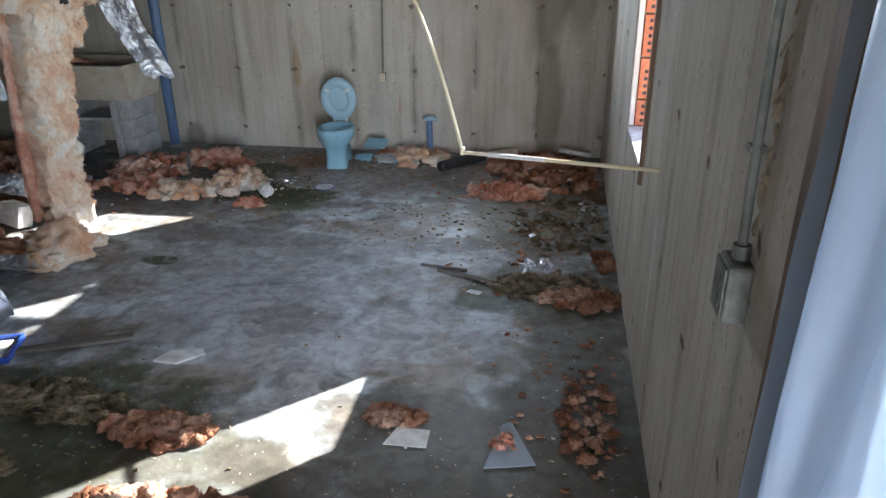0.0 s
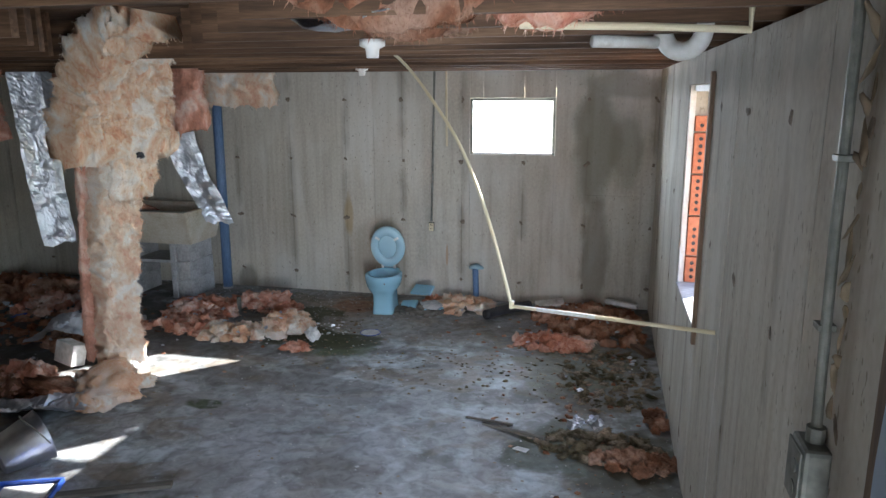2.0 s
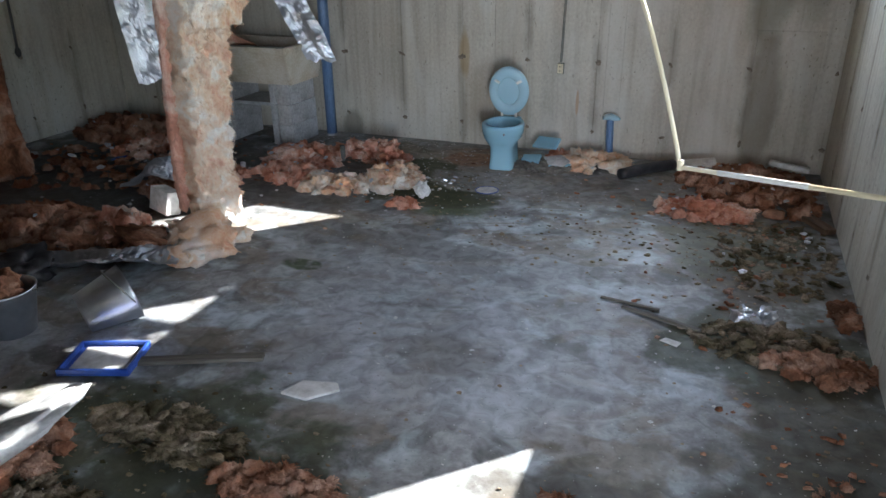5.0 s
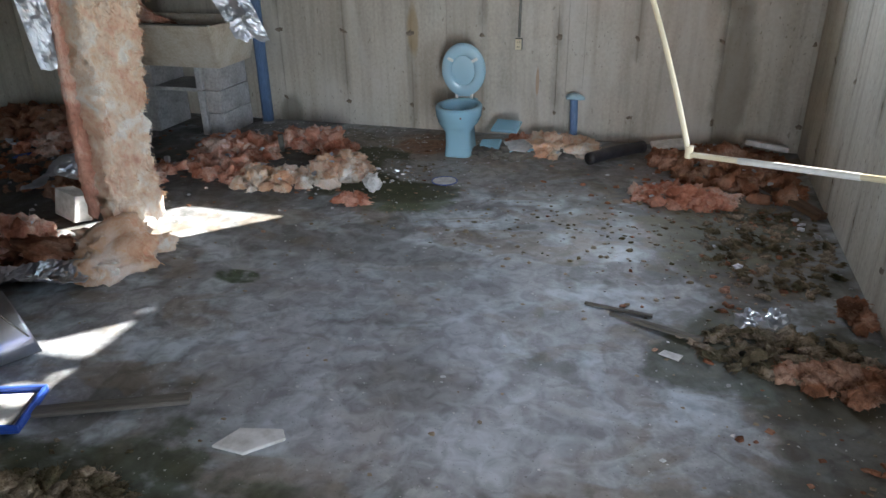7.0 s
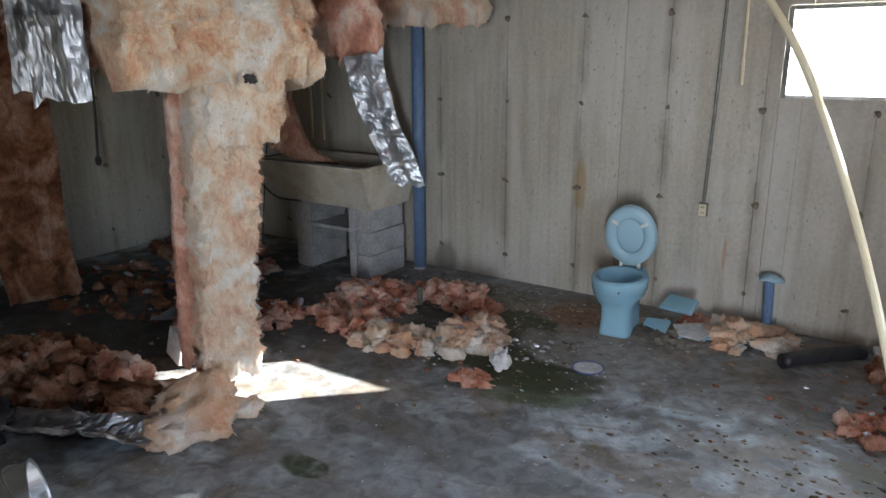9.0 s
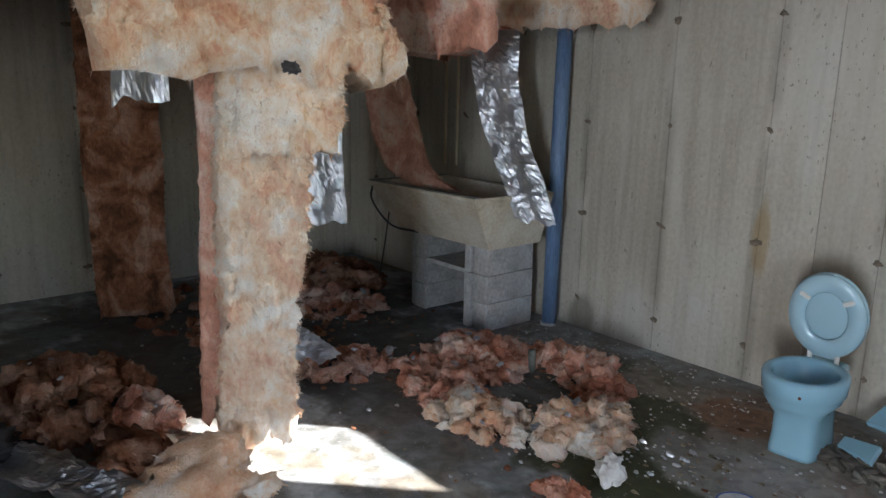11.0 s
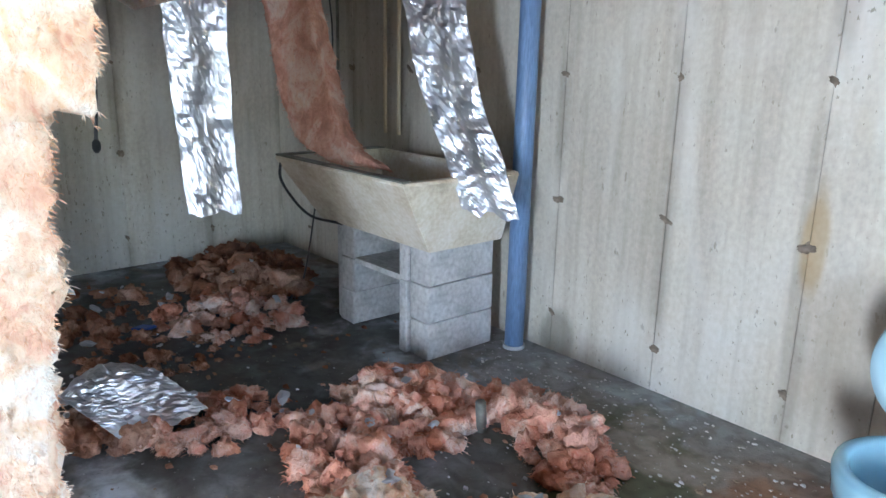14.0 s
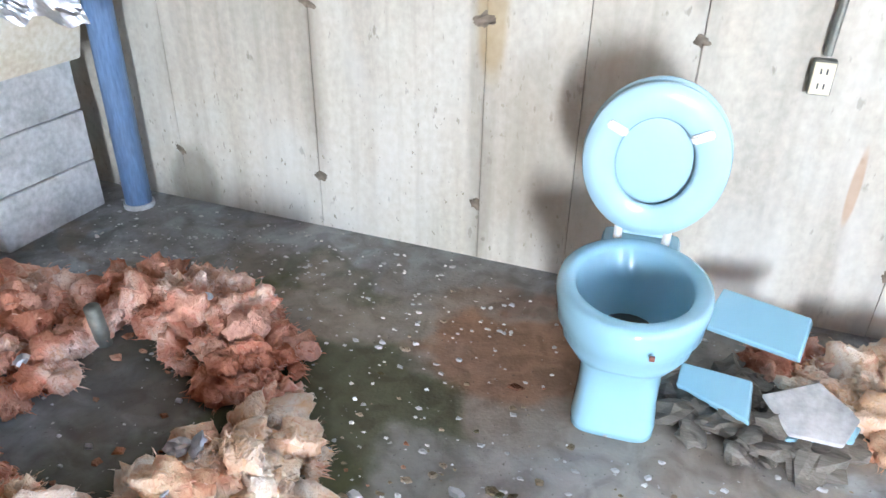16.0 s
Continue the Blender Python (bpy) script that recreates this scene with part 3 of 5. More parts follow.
# smooth patch cast on the wall near the corner
pt = part("cement_patch", box(2.45, 2.93, YB - 0.011, YB + 0.005, 0.02, 1.115, 0.004), M_WALL, WALL_B)

# brick veneer outside, and the window jamb with hollow bricks on end
structure(part("wall_brick_outside", box(XR + T + 0.002, XR + T + 0.11, WIN_R[1] - 0.1, YB + T, -0.32, 2.40), M_BRICK), "orange brick facing outside the wall", "wall")
structure(part("wall_brick_outside", box(XR + T + 0.002, XR + T + 0.11, DOOR[1], WIN_R[0], -0.32, TOP), M_BRICK), "orange brick facing outside the wall", "wall")

# ---- ceiling: floor boards above, joists on the wall ----
bm = bmesh.new()
y = YN - 0.2
rc = random.Random(8)
while y < YB + 0.3:
    w = 0.14
    box(XL - 0.2, XR + 0.03, y, y + w - 0.004, 2.53 + rc.uniform(0, 0.004), 2.56, bm=bm)
    y += w
box(XL - 0.3, XR + 0.03, YN - 0.3, YB + 0.4, 2.566, 2.6, bm=bm)
# unseen cover strip, added to stop sun leaking between boards and rim
box(XR + 0.034, XR + 0.32, YN - 0.3, 6.82, 2.532, 2.6, bm=bm)
structure(part("ceiling", bm, M_WOOD), "dark water-stained floor boards seen from below", "ceiling")
JOIST = 0.406
y = YB - 0.135
while y > YN:
    spans = [(XL - 0.2, XR + 0.06)]
    if 3.4 < y < 5.4:
        # these have broken away where the insulation falls through
        mid_x = 1.17 - (y - 3.59) * 0.74
        spans = [(XL - 0.2, mid_x - 0.45), (mid_x + 0.4, XR + 0.06)]
    for a, b in spans:
        structure(part("joist", box(a, b, y - 0.019, y + 0.019, TOP + 0.001, 2.528), M_WOOD), "dark weathered timber floor joist", "joist")
    y -= JOIST
# rim boards close the joist ends, with gaps where daylight comes in
OPEN_TO = 6.82
structure(part("rim_board", box(XR + 0.2, XR + 0.24, YN - 0.2, OPEN_TO, TOP + 0.001, 2.528), M_WOOD), "timber rim board over the wall", "rim board")
structure(part("rim_board", box(XL - 0.24, XL - 0.202, YN - 0.2, YB + 0.2, TOP + 0.001, 2.528), M_WOOD), "timber rim board over the wall", "rim board")
structure(part("rim_board", box(XL - 0.2, XR + 0.25, YN - 0.24, YN - 0.2, TOP + 0.001, 2.528), M_WOOD), "timber rim board over the wall", "rim board")
for a, b in ((XL - 0.2, -0.68), (-0.56, 1.72), (1.74, 1.9), (1.93, 2.36), (2.38, 2.6), (2.67, 3.3)):
    structure(part("rim_board", box(a, b, YB + 0.12, YB + 0.16, TOP + 0.001, 2.528), M_WOOD), "timber rim board over the wall", "rim board")
structure(part("sill_plate", box(XL, XR + 0.2, YB + 0.005, YB + 0.115, TOP + 0.001, TOP + 0.03), M_WOOD), "timber plate on the wall", "sill plate")
for i in range(4):
    structure(part("lath", box(XL, XR - 0.05, YB - 0.75 - i * 0.4, YB - 0.7 - i * 0.4, TOP - 0.02, TOP + 0.0), M_WOOD), "thin timber strapping under the joists", "lath")

# ---- back window ----
w0, w1, z0, z1 = WIN_B
win = structure(empty("window_1", (w0 + w1) / 2, YB + 0.1, z0), "small basement window with metal frame and no glass", "window")


def loose(name, bm, mat, parent, label="", smooth=False):
    """A part given in world places under a placed thing."""
    ob = part(name, bm, mat, None, label, smooth)
    ob.parent = parent
    ob.matrix_parent_inverse = parent.matrix_basis.inverted()
    return ob


fr = 0.028
for n, d in (("frame_bar", (w0, w0 + fr, z0, z1)), ("frame_bar", (w1 - fr, w1, z0, z1)), ("frame_bar", (w0 + fr, w1 - fr, z1 - fr, z1)), ("window_sill", (w0 + fr, w1 - fr, z0, z0 + 0.022))):
    loose(n, box(d[0], d[1], YB + 0.02, YB + 0.09, d[2], d[3], 0.004), M_GREY if n == "frame_bar" else M_PAPER, win)

# ---- side window: frame, bricks set on end in the far jamb, brown board on the near side ----
y0, y1, z0, z1 = WIN_R
win2 = structure(empty("window_2", XR + 0.1, (y0 + y1) / 2, z0), "tall open window with white metal frame and brick jamb", "window")
loose("frame_bar", box(XR + 0.005, XR + 0.04, y1 - 0.03, y1 - 0.002, z0, z1, 0.004), M_WHITE, win2, "white painted metal jamb")
loose("frame_bar", box(XR + 0.125, XR + T + 0.1, y1 - 0.035, y1 - 0.002, z0, z1, 0.004), M_WHITE, win2, "white painted metal jamb")
loose("frame_bar", box(XR + 0.03, XR + T, y0, y1, z1 - 0.04, z1 - 0.002, 0.004), M_WHITE, win2)
loose("window_sill", box(XR - 0.005, XR + T + 0.08, y0, y1 - 0.04, z0 - 0.001, z0 + 0.02, 0.004), M_BLOCK, win2, "pale concrete sill")
loose("jamb_board", box(XR - 0.02, XR + 0.2, y0 - 0.002, y0 + 0.04, z0 - 0.04, z1 + 0.05, 0.004), M_TRIM, win2, "brown timber board")
z = z0 + 0.022
hole_pat = (3, 4, 5, 5, 1)
for k, h in enumerate((0.16, 0.245, 0.245, 0.245, 0.09)):
    br = loose("brick", box(XR + 0.043, XR + 0.12, y1 - 0.045, y1 - 0.002, z, z + h, 0.004), M_BRICK, win2)
    for q in range(hole_pat[k]):
        hz = z + 0.035 + q * 0.044
        if hz < z + h - 0.01:
            hb = bmesh.new()
            bmesh.ops.create_cone(hb, cap_ends=True, segments=10, radius1=0.012, radius2=0.012, depth=0.006, matrix=Matrix.Translation((XR + 0.082, y1 - 0.045, hz)) @ Matrix.Rotation(radians(90), 4, "X"))
            part("core_hole", hb, M_BLACK, br)
    z += h + 0.012

# ---- door opening with a hanging plastic sheet ----
door = structure(empty("door_1", XR, DOOR[1], 0), "open doorway with brown timber frame", "door")
loose("door_frame", box(XR - 0.012, XR + 0.03, DOOR[1] - 0.04, DOOR[1] + 0.0, 0.0, DOOR[3], 0.005), M_TRIM, door)
loose("door_frame", box(XR - 0.02, XR + T, DOOR[0], DOOR[0] + 0.045, 0.0, DOOR[3], 0.005), M_TRIM, door)
loose("door_frame", box(XR - 0.02, XR + T, DOOR[0] + 0.045, DOOR[1] - 0.045, DOOR[3] - 0.045, DOOR[3], 0.005), M_TRIM, door)
loose("door_casing", box(XR - 0.022, XR - 0.001, DOOR[1] + 0.03, DOOR[1] + 0.1, 0.0, DOOR[3] + 0.05, 0.004), M_TRIM, door)
# sheet
pv, pf = [], []
NU, NV = 40, 60
for side in (0, 1):
    for i in range(NU + 1):
        for j in range(NV + 1):
            u, v = i / NU, j / NV
            zz = DOOR[3] + 0.02 - v * 2.1
            wdt = 0.62 + 0.35 * (1 - v) ** 2 - 0.12 * v
            yy = DOOR[1] + 0.02 - u * (wdt + 0.05)
            xx = XR - 0.04 + 0.026 * math.sin(u * 23 + 2 * noise.noise(Vector((u * 3, v * 2, 1)))) + 0.04 * noise.noise(Vector((u * 5, v * 3, 4)))
            pv.append(Vector((xx + side * 0.002, yy, zz)))
m_ = NV + 1
half = (NU + 1) * m_
for i in range(NU):
    for j in range(NV):
        a = i * m_ + j
        pf += [[a, a + 1, a + m_ + 1, a + m_], [half + a, half + a + m_, half + a + m_ + 1, half + a + 1]]
tagged(new("plastic_sheet", mesh_of("plastic_sheet", pv, pf, M_PLASTIC, True)), "crinkled translucent plastic sheet hanging in the doorway", "plastic sheet")


# ---- electrical box and conduit on the side wall ----
def switch_box():
    ob = empty("junction_box", XR, 3.16, 1.24)
    b = part("box_body", box(-0.055, 0.004, -0.055, 0.055, -0.02, 0.12, 0.01), M_GREY, ob)
    part("cover", box(-0.061, -0.0555, -0.048, 0.048, -0.013, 0.112, 0.0025), M_GREY, b)
    part("lever", tube([(-0.03, 0.055, 0.05), (-0.045, 0.078, 0.05)], 0.006, 8), M_GREY, b)
    bm = bmesh.new()
    for z in (0.02, 0.07):
        bmesh.ops.create_cone(bm, cap_ends=True, segments=16, radius1=0.016, radius2=0.015, depth=0.004, matrix=Matrix.Translation((-0.062, -0.015, z)) @ Matrix.Rotation(radians(90), 4, "Y"))
    part("knockout", bm, M_GREY, b)
    tagged(ob, "old grey metal switch box on the concrete wall", "junction box")
    c = tagged(part("conduit", tube([(XR - 0.022, 3.16, 1.361), (XR - 0.022, 3.19, 1.8), (XR - 0.022, 3.2, 2.28)], 0.011, 12), M_GREY), "grey metal conduit above the switch box", "conduit")
    part("coupling", tube([(XR - 0.022, 3.16, 1.362), (XR - 0.022, 3.16, 1.395)], 0.02, 12), M_GREY, c)
    for zz in (1.6, 1.95):
        part("strap", box(XR - 0.038, XR - 0.002, 3.172, 3.212, zz, zz + 0.014, 0.002), M_GREY, c)


switch_box()
lv, lf = [], []
rng = random.Random(77)
for k in range(16):
    add_lump(lv, lf, Vector((XR - 0.001, 3.14 + rng.uniform(-0.012, 0.012), 1.45 + k * 0.05)), (0.003, rng.uniform(0.008, 0.016), rng.uniform(0.02, 0.06)), BALL2, rng, 0.6)
tagged(new("foam_seam", mesh_of("foam_seam", lv, lf, M_SCRAP, True)), "brown crumbling sealant beside the conduit", "sealant")

# ---- back wall fittings ----
ob = empty("outlet_box", 0.912, YB - 0.003, 0.75)
part("box_body", box(-0.028, 0.028, -0.035, 0.002, -0.045, 0.045, 0.005), M_GREY, ob)
part("cover", box(-0.025, 0.025, -0.04, -0.0355, -0.041, 0.041, 0.002), M_CREAM, ob, "cream cover plate")
for zz in (-0.022, 0.022):
    for xx in (-0.009, 0.009):
        part("socket_slot", box(xx * 0.8 - 0.002, xx * 0.8 + 0.002, -0.042, -0.0402, zz * 0.85 - 0.007, zz * 0.85 + 0.007), M_BLACK, ob)
tagged(ob, "old cream electrical outlet in a metal box", "outlet")
tagged(part("conduit", tube([(0.912, YB - 0.022, 0.805), (0.93, YB - 0.022, 1.4), (0.95, YB - 0.022, 2.3)], 0.011, 10), M_GREY), "thin grey conduit down the concrete wall", "conduit")
tagged(part("wall_pipe", tube([(1.08, YB - 0.06, 1.57), (1.075, YB - 0.06, 2.31)], 0.011, 10), M_CREAM), "short cream plastic pipe hanging from the joists", "pipe")

# blue waste pipe in the corner by the tub
ob = tagged(part("waste_pipe", tube([(-1.36, YB - 0.13, 0.0), (-1.355, YB - 0.13, 1.2), (-1.35, YB - 0.13, 2.33)], 0.05, 20), M_PIPEBLUE, None, "", True), "tall blue painted waste pipe by the tub", "pipe")
part("collar", tube([(-1.36, YB - 0.13, 0.001), (-1.36, YB - 0.13, 0.02)], 0.058, 20), M_BLOCK, ob)

# short capped stub pipe
ob = tagged(part("stub_pipe", tube([(1.40, YB - 0.12, 0.0), (1.385, YB - 0.12, 0.4)], 0.031, 16), M_PIPEBLUE, None, "", True), "short grey-blue floor pipe with a torn blue flange", "pipe")
rg = random.Random(3)
rings = []
for z, r in ((0.36, 0.035), (0.375, 0.07), (0.385, 0.072), (0.40, 0.06), (0.402, 0.03)):
    rings.append([Vector((1.385 + math.cos(a) * r * (1 + 0.25 * math.sin(3 * a + 1)), YB - 0.12 + math.sin(a) * r, z - 0.02 * abs(math.cos(a)) * (r > 0.05))) for a in (2 * math.pi * k / 24 for k in range(24))])
part("flange", rings_mesh(rings), M_SEAT, ob, "torn blue plastic flange", True)


# ---- toilet ----
def toilet():
    ob = empty("toilet", 0.575, 8.0, 0.0, 4)
    rings = []
    for z, cx, rx, ry, sq in ((0.0, 0.06, 0.105, 0.17, 1), (0.02, 0.06, 0.105, 0.17, 1), (0.1, 0.06, 0.098, 0.16, 1), (0.19, 0.05, 0.1, 0.16, .9), (0.235, 0.02, 0.13, 0.18, .5), (0.27, 0.0, 0.158, 0.195, .1), (0.3, 0, 0.166, 0.203, 0), (0.305, 0, 0.172, 0.21, 0), (0.37, 0, 0.178, 0.217, 0), (0.385, 0, 0.174, 0.213, 0), (0.39, 0, 0.165, 0.203, 0),
                              (0.388, 0, 0.14, 0.175, 0), (0.375, 0, 0.132, 0.165, 0), (0.3, 0.0, 0.12, 0.15, 0), (0.22, 0.01, 0.085, 0.11, 0), (0.17, 0.02, 0.05, 0.065, 0)):
        loop = []
        for k in range(48):
            a = 2 * math.pi * k / 48
            c, s = math.cos(a), math.sin(a)
            e = 1 - 0.62 * sq
            loop.append(Vector((rx * math.copysign(abs(c) ** e, c), cx + ry * math.copysign(abs(s) ** e, s), z)))
        rings.append(loop)
    part("bowl", rings_mesh(rings), M_BLUE, ob, "glossy pale blue porcelain bowl", True)
    part("water", rings_mesh([oval(0, 0.01, 0.218, 0.082, 0.106, 24), oval(0, 0.01, 0.219, 0.08, 0.104, 24)]), M_BLACK, ob, "dark dirty residue")
    tank = part("tank_ledge", box(-0.1, 0.1, 0.19, 0.3, 0.29, 0.375, 0.02), M_BLUE, ob)
    # raised seat ring and lid behind it
    lean = pose(0, 0.215, 0.415, 8, 0, 0)

    def upright(pts):
        return [lean @ Vector(p) for p in pts]

    def egg(rx, rz, n=48, d=0.0, cz=0.195):
        return [(rx * math.cos(a), d, cz + rz * math.sin(a)) for a in (2 * math.pi * k / n for k in range(n))]
    seat = rings_mesh([upright(egg(0.162, 0.198, d=0.0)), upright(egg(0.170, 0.206, d=-0.008)), upright(egg(0.166, 0.202, d=-0.018)), upright(egg(0.13, 0.162, d=-0.024)), upright(egg(0.098, 0.125, d=-0.02)), upright(egg(0.09, 0.117, d=-0.01)), upright(egg(0.094, 0.121, d=0.0))], None, False, False)
    s_ob = part("seat", seat, M_SEAT, ob, "raised blue plastic seat ring", True)
    part("lid", rings_mesh([upright(egg(0.165, 0.201, d=0.006)), upright(egg(0.172, 0.208, d=0.012)), upright(egg(0.17, 0.206, d=0.022)), upright(egg(0.15, 0.186, d=0.028))]), M_SEAT, ob, "raised blue plastic lid", True)
    for x, a in ((-0.085, 28), (0.085, -28)):
        bmp = bmesh.new()
        bmesh.ops.create_cube(bmp, size=1, matrix=lean @ pose(x * 1.1, -0.028, 0.285, 0, a, 0) @ Matrix.Diagonal((0.05, 0.012, 0.022, 1)))
        bmesh.ops.bevel(bmp, geom=bmp.edges[:], offset=0.004, segments=2, affect="EDGES")
        part("bumper", bmp, M_WHITE, s_ob, "white rubber bumper")
    for x in (-0.06, 0.06):
        part("hinge", tube([lean @ Vector((x, -0.006, -0.035)), lean @ Vector((x, -0.006, 0.03))], 0.011, 10), M_WHITE, ob, "pale plastic hinge post")
    part("hinge_tongue", box(-0.05, 0.05, 0.2, 0.222, 0.4, 0.45, 0.006), M_SEAT, ob)
    for sx in (-0.107,):
        part("bolt_cap", box(0.05, 0.062, -0.221, -0.214, 0.33, 0.342, 0.002), M_RUST, ob)
    tagged(ob, "pale blue toilet without tank, seat raised, on dirty floor", "toilet")


toilet()


def shard(name, pts, thick, mat, m, label, cat):
    """A broken flat piece: an outline with thickness."""
    bm = bmesh.new()
    f = bm.faces.new([bm.verts.new((x, y, 0)) for x, y in pts])
    r = bmesh.ops.extrude_face_region(bm, geom=[f])
    bmesh.ops.translate(bm, verts=[v for v in r["geom"] if isinstance(v, bmesh.types.BMVert)], vec=(0, 0, thick))
    bmesh.ops.bevel(bm, geom=bm.edges[:], offset=min(0.004, thick * 0.3), segments=1, affect="EDGES")
    ob = part(name, bm, mat)
    ob.matrix_basis = m
    return tagged(ob, label, cat)


PIECE = "broken piece of pale blue porcelain on the floor"
shard("porcelain_shard", [(0, 0), (0.24, -0.1), (0.27, 0.02), (0.05, 0.12)], 0.025, M_BLUE, pose(0.76, 8.3, 0.1, 28, -18, -5), PIECE, "porcelain shard")
shard("porcelain_shard", [(0, 0), (0.16, 0.03), (0.2, 0.1), (0.04, 0.09)], 0.03, M_BLUE, pose(0.97, 7.99, 0.02, 8, 4, 10), PIECE, "porcelain shard")
shard("porcelain_shard", [(0, 0), (0.2, -0.02), (0.16, 0.09), (-0.02, 0.07)], 0.025, M_BLUE, pose(0.72, 8.1, 0.03, 25, -8, -25), PIECE, "porcelain shard")


# ---- laundry tub on blocks ----
def tub():
    ob = empty("laundry_tub", -1.9, 8.0, 0.585)
    rings = []
    for z, x0, x1, y0, y1 in ((0.0, -0.5, 0.47, -0.06, 0.42), (0.355, -0.585, 0.575, -0.3, 0.42), (0.365, -0.58, 0.57, -0.295, 0.415), (0.365, -0.53, 0.52, -0.245, 0.365), (0.34, -0.525, 0.515, -0.24, 0.36), (0.06, -0.44, 0.43, -0.02, 0.34)):
        rings.append([Vector(p) for p in ((x0, y0, z), (x1, y0, z), (x1, y1, z), (x0, y1, z))])
    bm = rings_mesh(rings)
    bmesh.ops.bevel(bm, geom=[e for e in bm.edges], offset=0.006, segments=2, affect="EDGES")
    part("basin", bm, M_TUB, ob, "cream stained cast concrete basin")
    part("rim", box(-0.575, 0.565, -0.297, -0.25, 0.366, 0.376, 0.003), M_GREY, ob, "dark grey metal rim strip")
    part("rim", box(-0.582, -0.532, -0.249, 0.41, 0.366, 0.376, 0.003), M_GREY, ob, "dark grey metal rim strip")
    tagged(ob, "cream concrete laundry tub standing on stacked blocks", "laundry tub")


tub()


def block(x, y, z, sx, sy, sz, rz=0):
    ob = part("concrete_block", box(-sx / 2, sx / 2, -sy / 2, sy / 2, 0, sz, 0.007), M_BLOCK)
    ob.matrix_basis = pose(x, y, z, 0, 0, rz)
    return tagged(ob, "grey concrete block stacked under the laundry tub", "concrete block", "tub supports")


for px, dz in ((-1.57, 0), (-2.22, 0)):
    for k in range(3):
        block(px + rngp.uniform(-0.006, 0.006), 8.21, k * 0.194, 0.145, 0.44, 0.19, rngp.uniform(-1.5, 1.5))
block(-1.68, 8.17, 0.0, 0.06, 0.4, 0.385, 0)
block(-1.68, 8.17, 0.388, 0.06, 0.4, 0.19, 0)
block(-2.325, 8.2, 0.0, 0.05, 0.38, 0.58, 0)
tagged(part("shelf_board", box(-2.14, -1.715, 7.99, 8.42, 0.37, 0.4, 0.003), M_BLOCK), "grey slab shelf between the block piers", "shelf")

# wires by the tub
tagged(part("cable", tube([(-2.44, 7.72, 0.94), (-2.5, 7.75, 0.8), (-2.4, 7.85, 0.62), (-2.2, 7.95, 0.585)], 0.008, 8, None, 30), M_BLACK), "black cable looping under the tub rim", "cable")
tagged(part("cable", tube([(-3.0, 8.3, 2.3), (-2.9, 8.35, 1.6), (-3.0, 8.3, 0.8), (-2.9, 8.1, 0.1), (-2.75, 7.9, 0.01)], 0.006, 8, None, 40), M_BLACK), "thin dark cable hanging by the wall", "cable")
ob = empty("wall_outlet", -3.2, YB - 0.004, 1.0)
part("box_body", box(-0.04, 0.04, -0.045, 0.002, -0.055, 0.055, 0.005), M_GREY, ob)
part("cover", box(-0.036, 0.036, -0.052, -0.046, -0.05, 0.05, 0.003), M_BLACK, ob)
tagged(ob, "small dark outlet box on the concrete wall", "outlet")
tagged(part("conduit", tube([(-3.2, YB - 0.022, 1.06), (-3.2, YB - 0.022, 2.3)], 0.011, 10), M_GREY), "dark conduit above the outlet box", "conduit")
for x in (-2.62, -2.48):
    tagged(part("supply_pipe", tube([(x, YB - 0.05, 1.02), (x, YB - 0.05, 2.31)], 0.012, 10), M_CREAM), "thin cream supply pipe behind the tub", "pipe")
tagged(part("hanging_wire", tube([(-3.85, 7.2, 2.3), (-3.85, 7.2, 1.4), (-3.83, 7.16, 0.92)], 0.012, 8, None, 16), M_BLACK), "dark wire hanging from the joists", "wire")
vb = bmesh.new()
bmesh.ops.create_icosphere(vb, subdivisions=2, radius=0.035, matrix=Matrix.Translation((-3.83, 7.16, 0.9)) @ Matrix.Diagonal((0.8, 0.8, 1.4, 1)))
tagged(part("wire_plug", vb, M_BLACK, None, "", True), "black plug at the end of the wire", "plug")

# ---- bent plastic pipe ----
ROD = [(2.145, 5.33, 0.953), (2.102, 5.37, 1.089), (2.018, 5.46, 1.318), (1.917, 5.56, 1.552), (1.794, 5.68, 1.775), (1.627, 5.82, 1.991), (1.421, 5.95, 2.22), (1.26, 6.02, 2.34), (1.08, 6.0, 2.38)]
rod = tagged(part("bent_pipe", tube(ROD, 0.0095, 10, None, 60), M_CREAM), "thin cream plastic pipe bent down from the ceiling", "pipe")
part("elbow", tube([Vector(ROD[0]) + Vector((0.0, 0.0, 0.03)), Vector(ROD[0]) - Vector((0, 0, 0.012))], 0.014, 12), M_CREAM, rod)
part("pipe_arm", tube([ROD[0], (XR - 0.002, 4.62, 1.11)], 0.0095, 10), M_CREAM, rod)
part("tape", tube([(2.295, 5.216, 0.978), (2.595, 4.989, 1.028)], 0.011, 10), M_WHITE, rod, "brighter white sleeve")

# ---- ceiling fittings: lamp holders, white drain trap ----
def lamp_holder(x, y):
    ob = empty("lamp_holder", x, y, TOP - 0.001)
    part("base", rings_mesh([oval(0, 0, 0, 0.05, 0.05, 20), oval(0, 0, -0.025, 0.05, 0.05, 20), oval(0, 0, -0.035, 0.028, 0.028, 20), oval(0, 0, -0.07, 0.024, 0.024, 20)]), M_WHITE, ob, "", True)
    tagged(ob, "white porcelain lamp holder without bulb under a joist", "lamp holder")


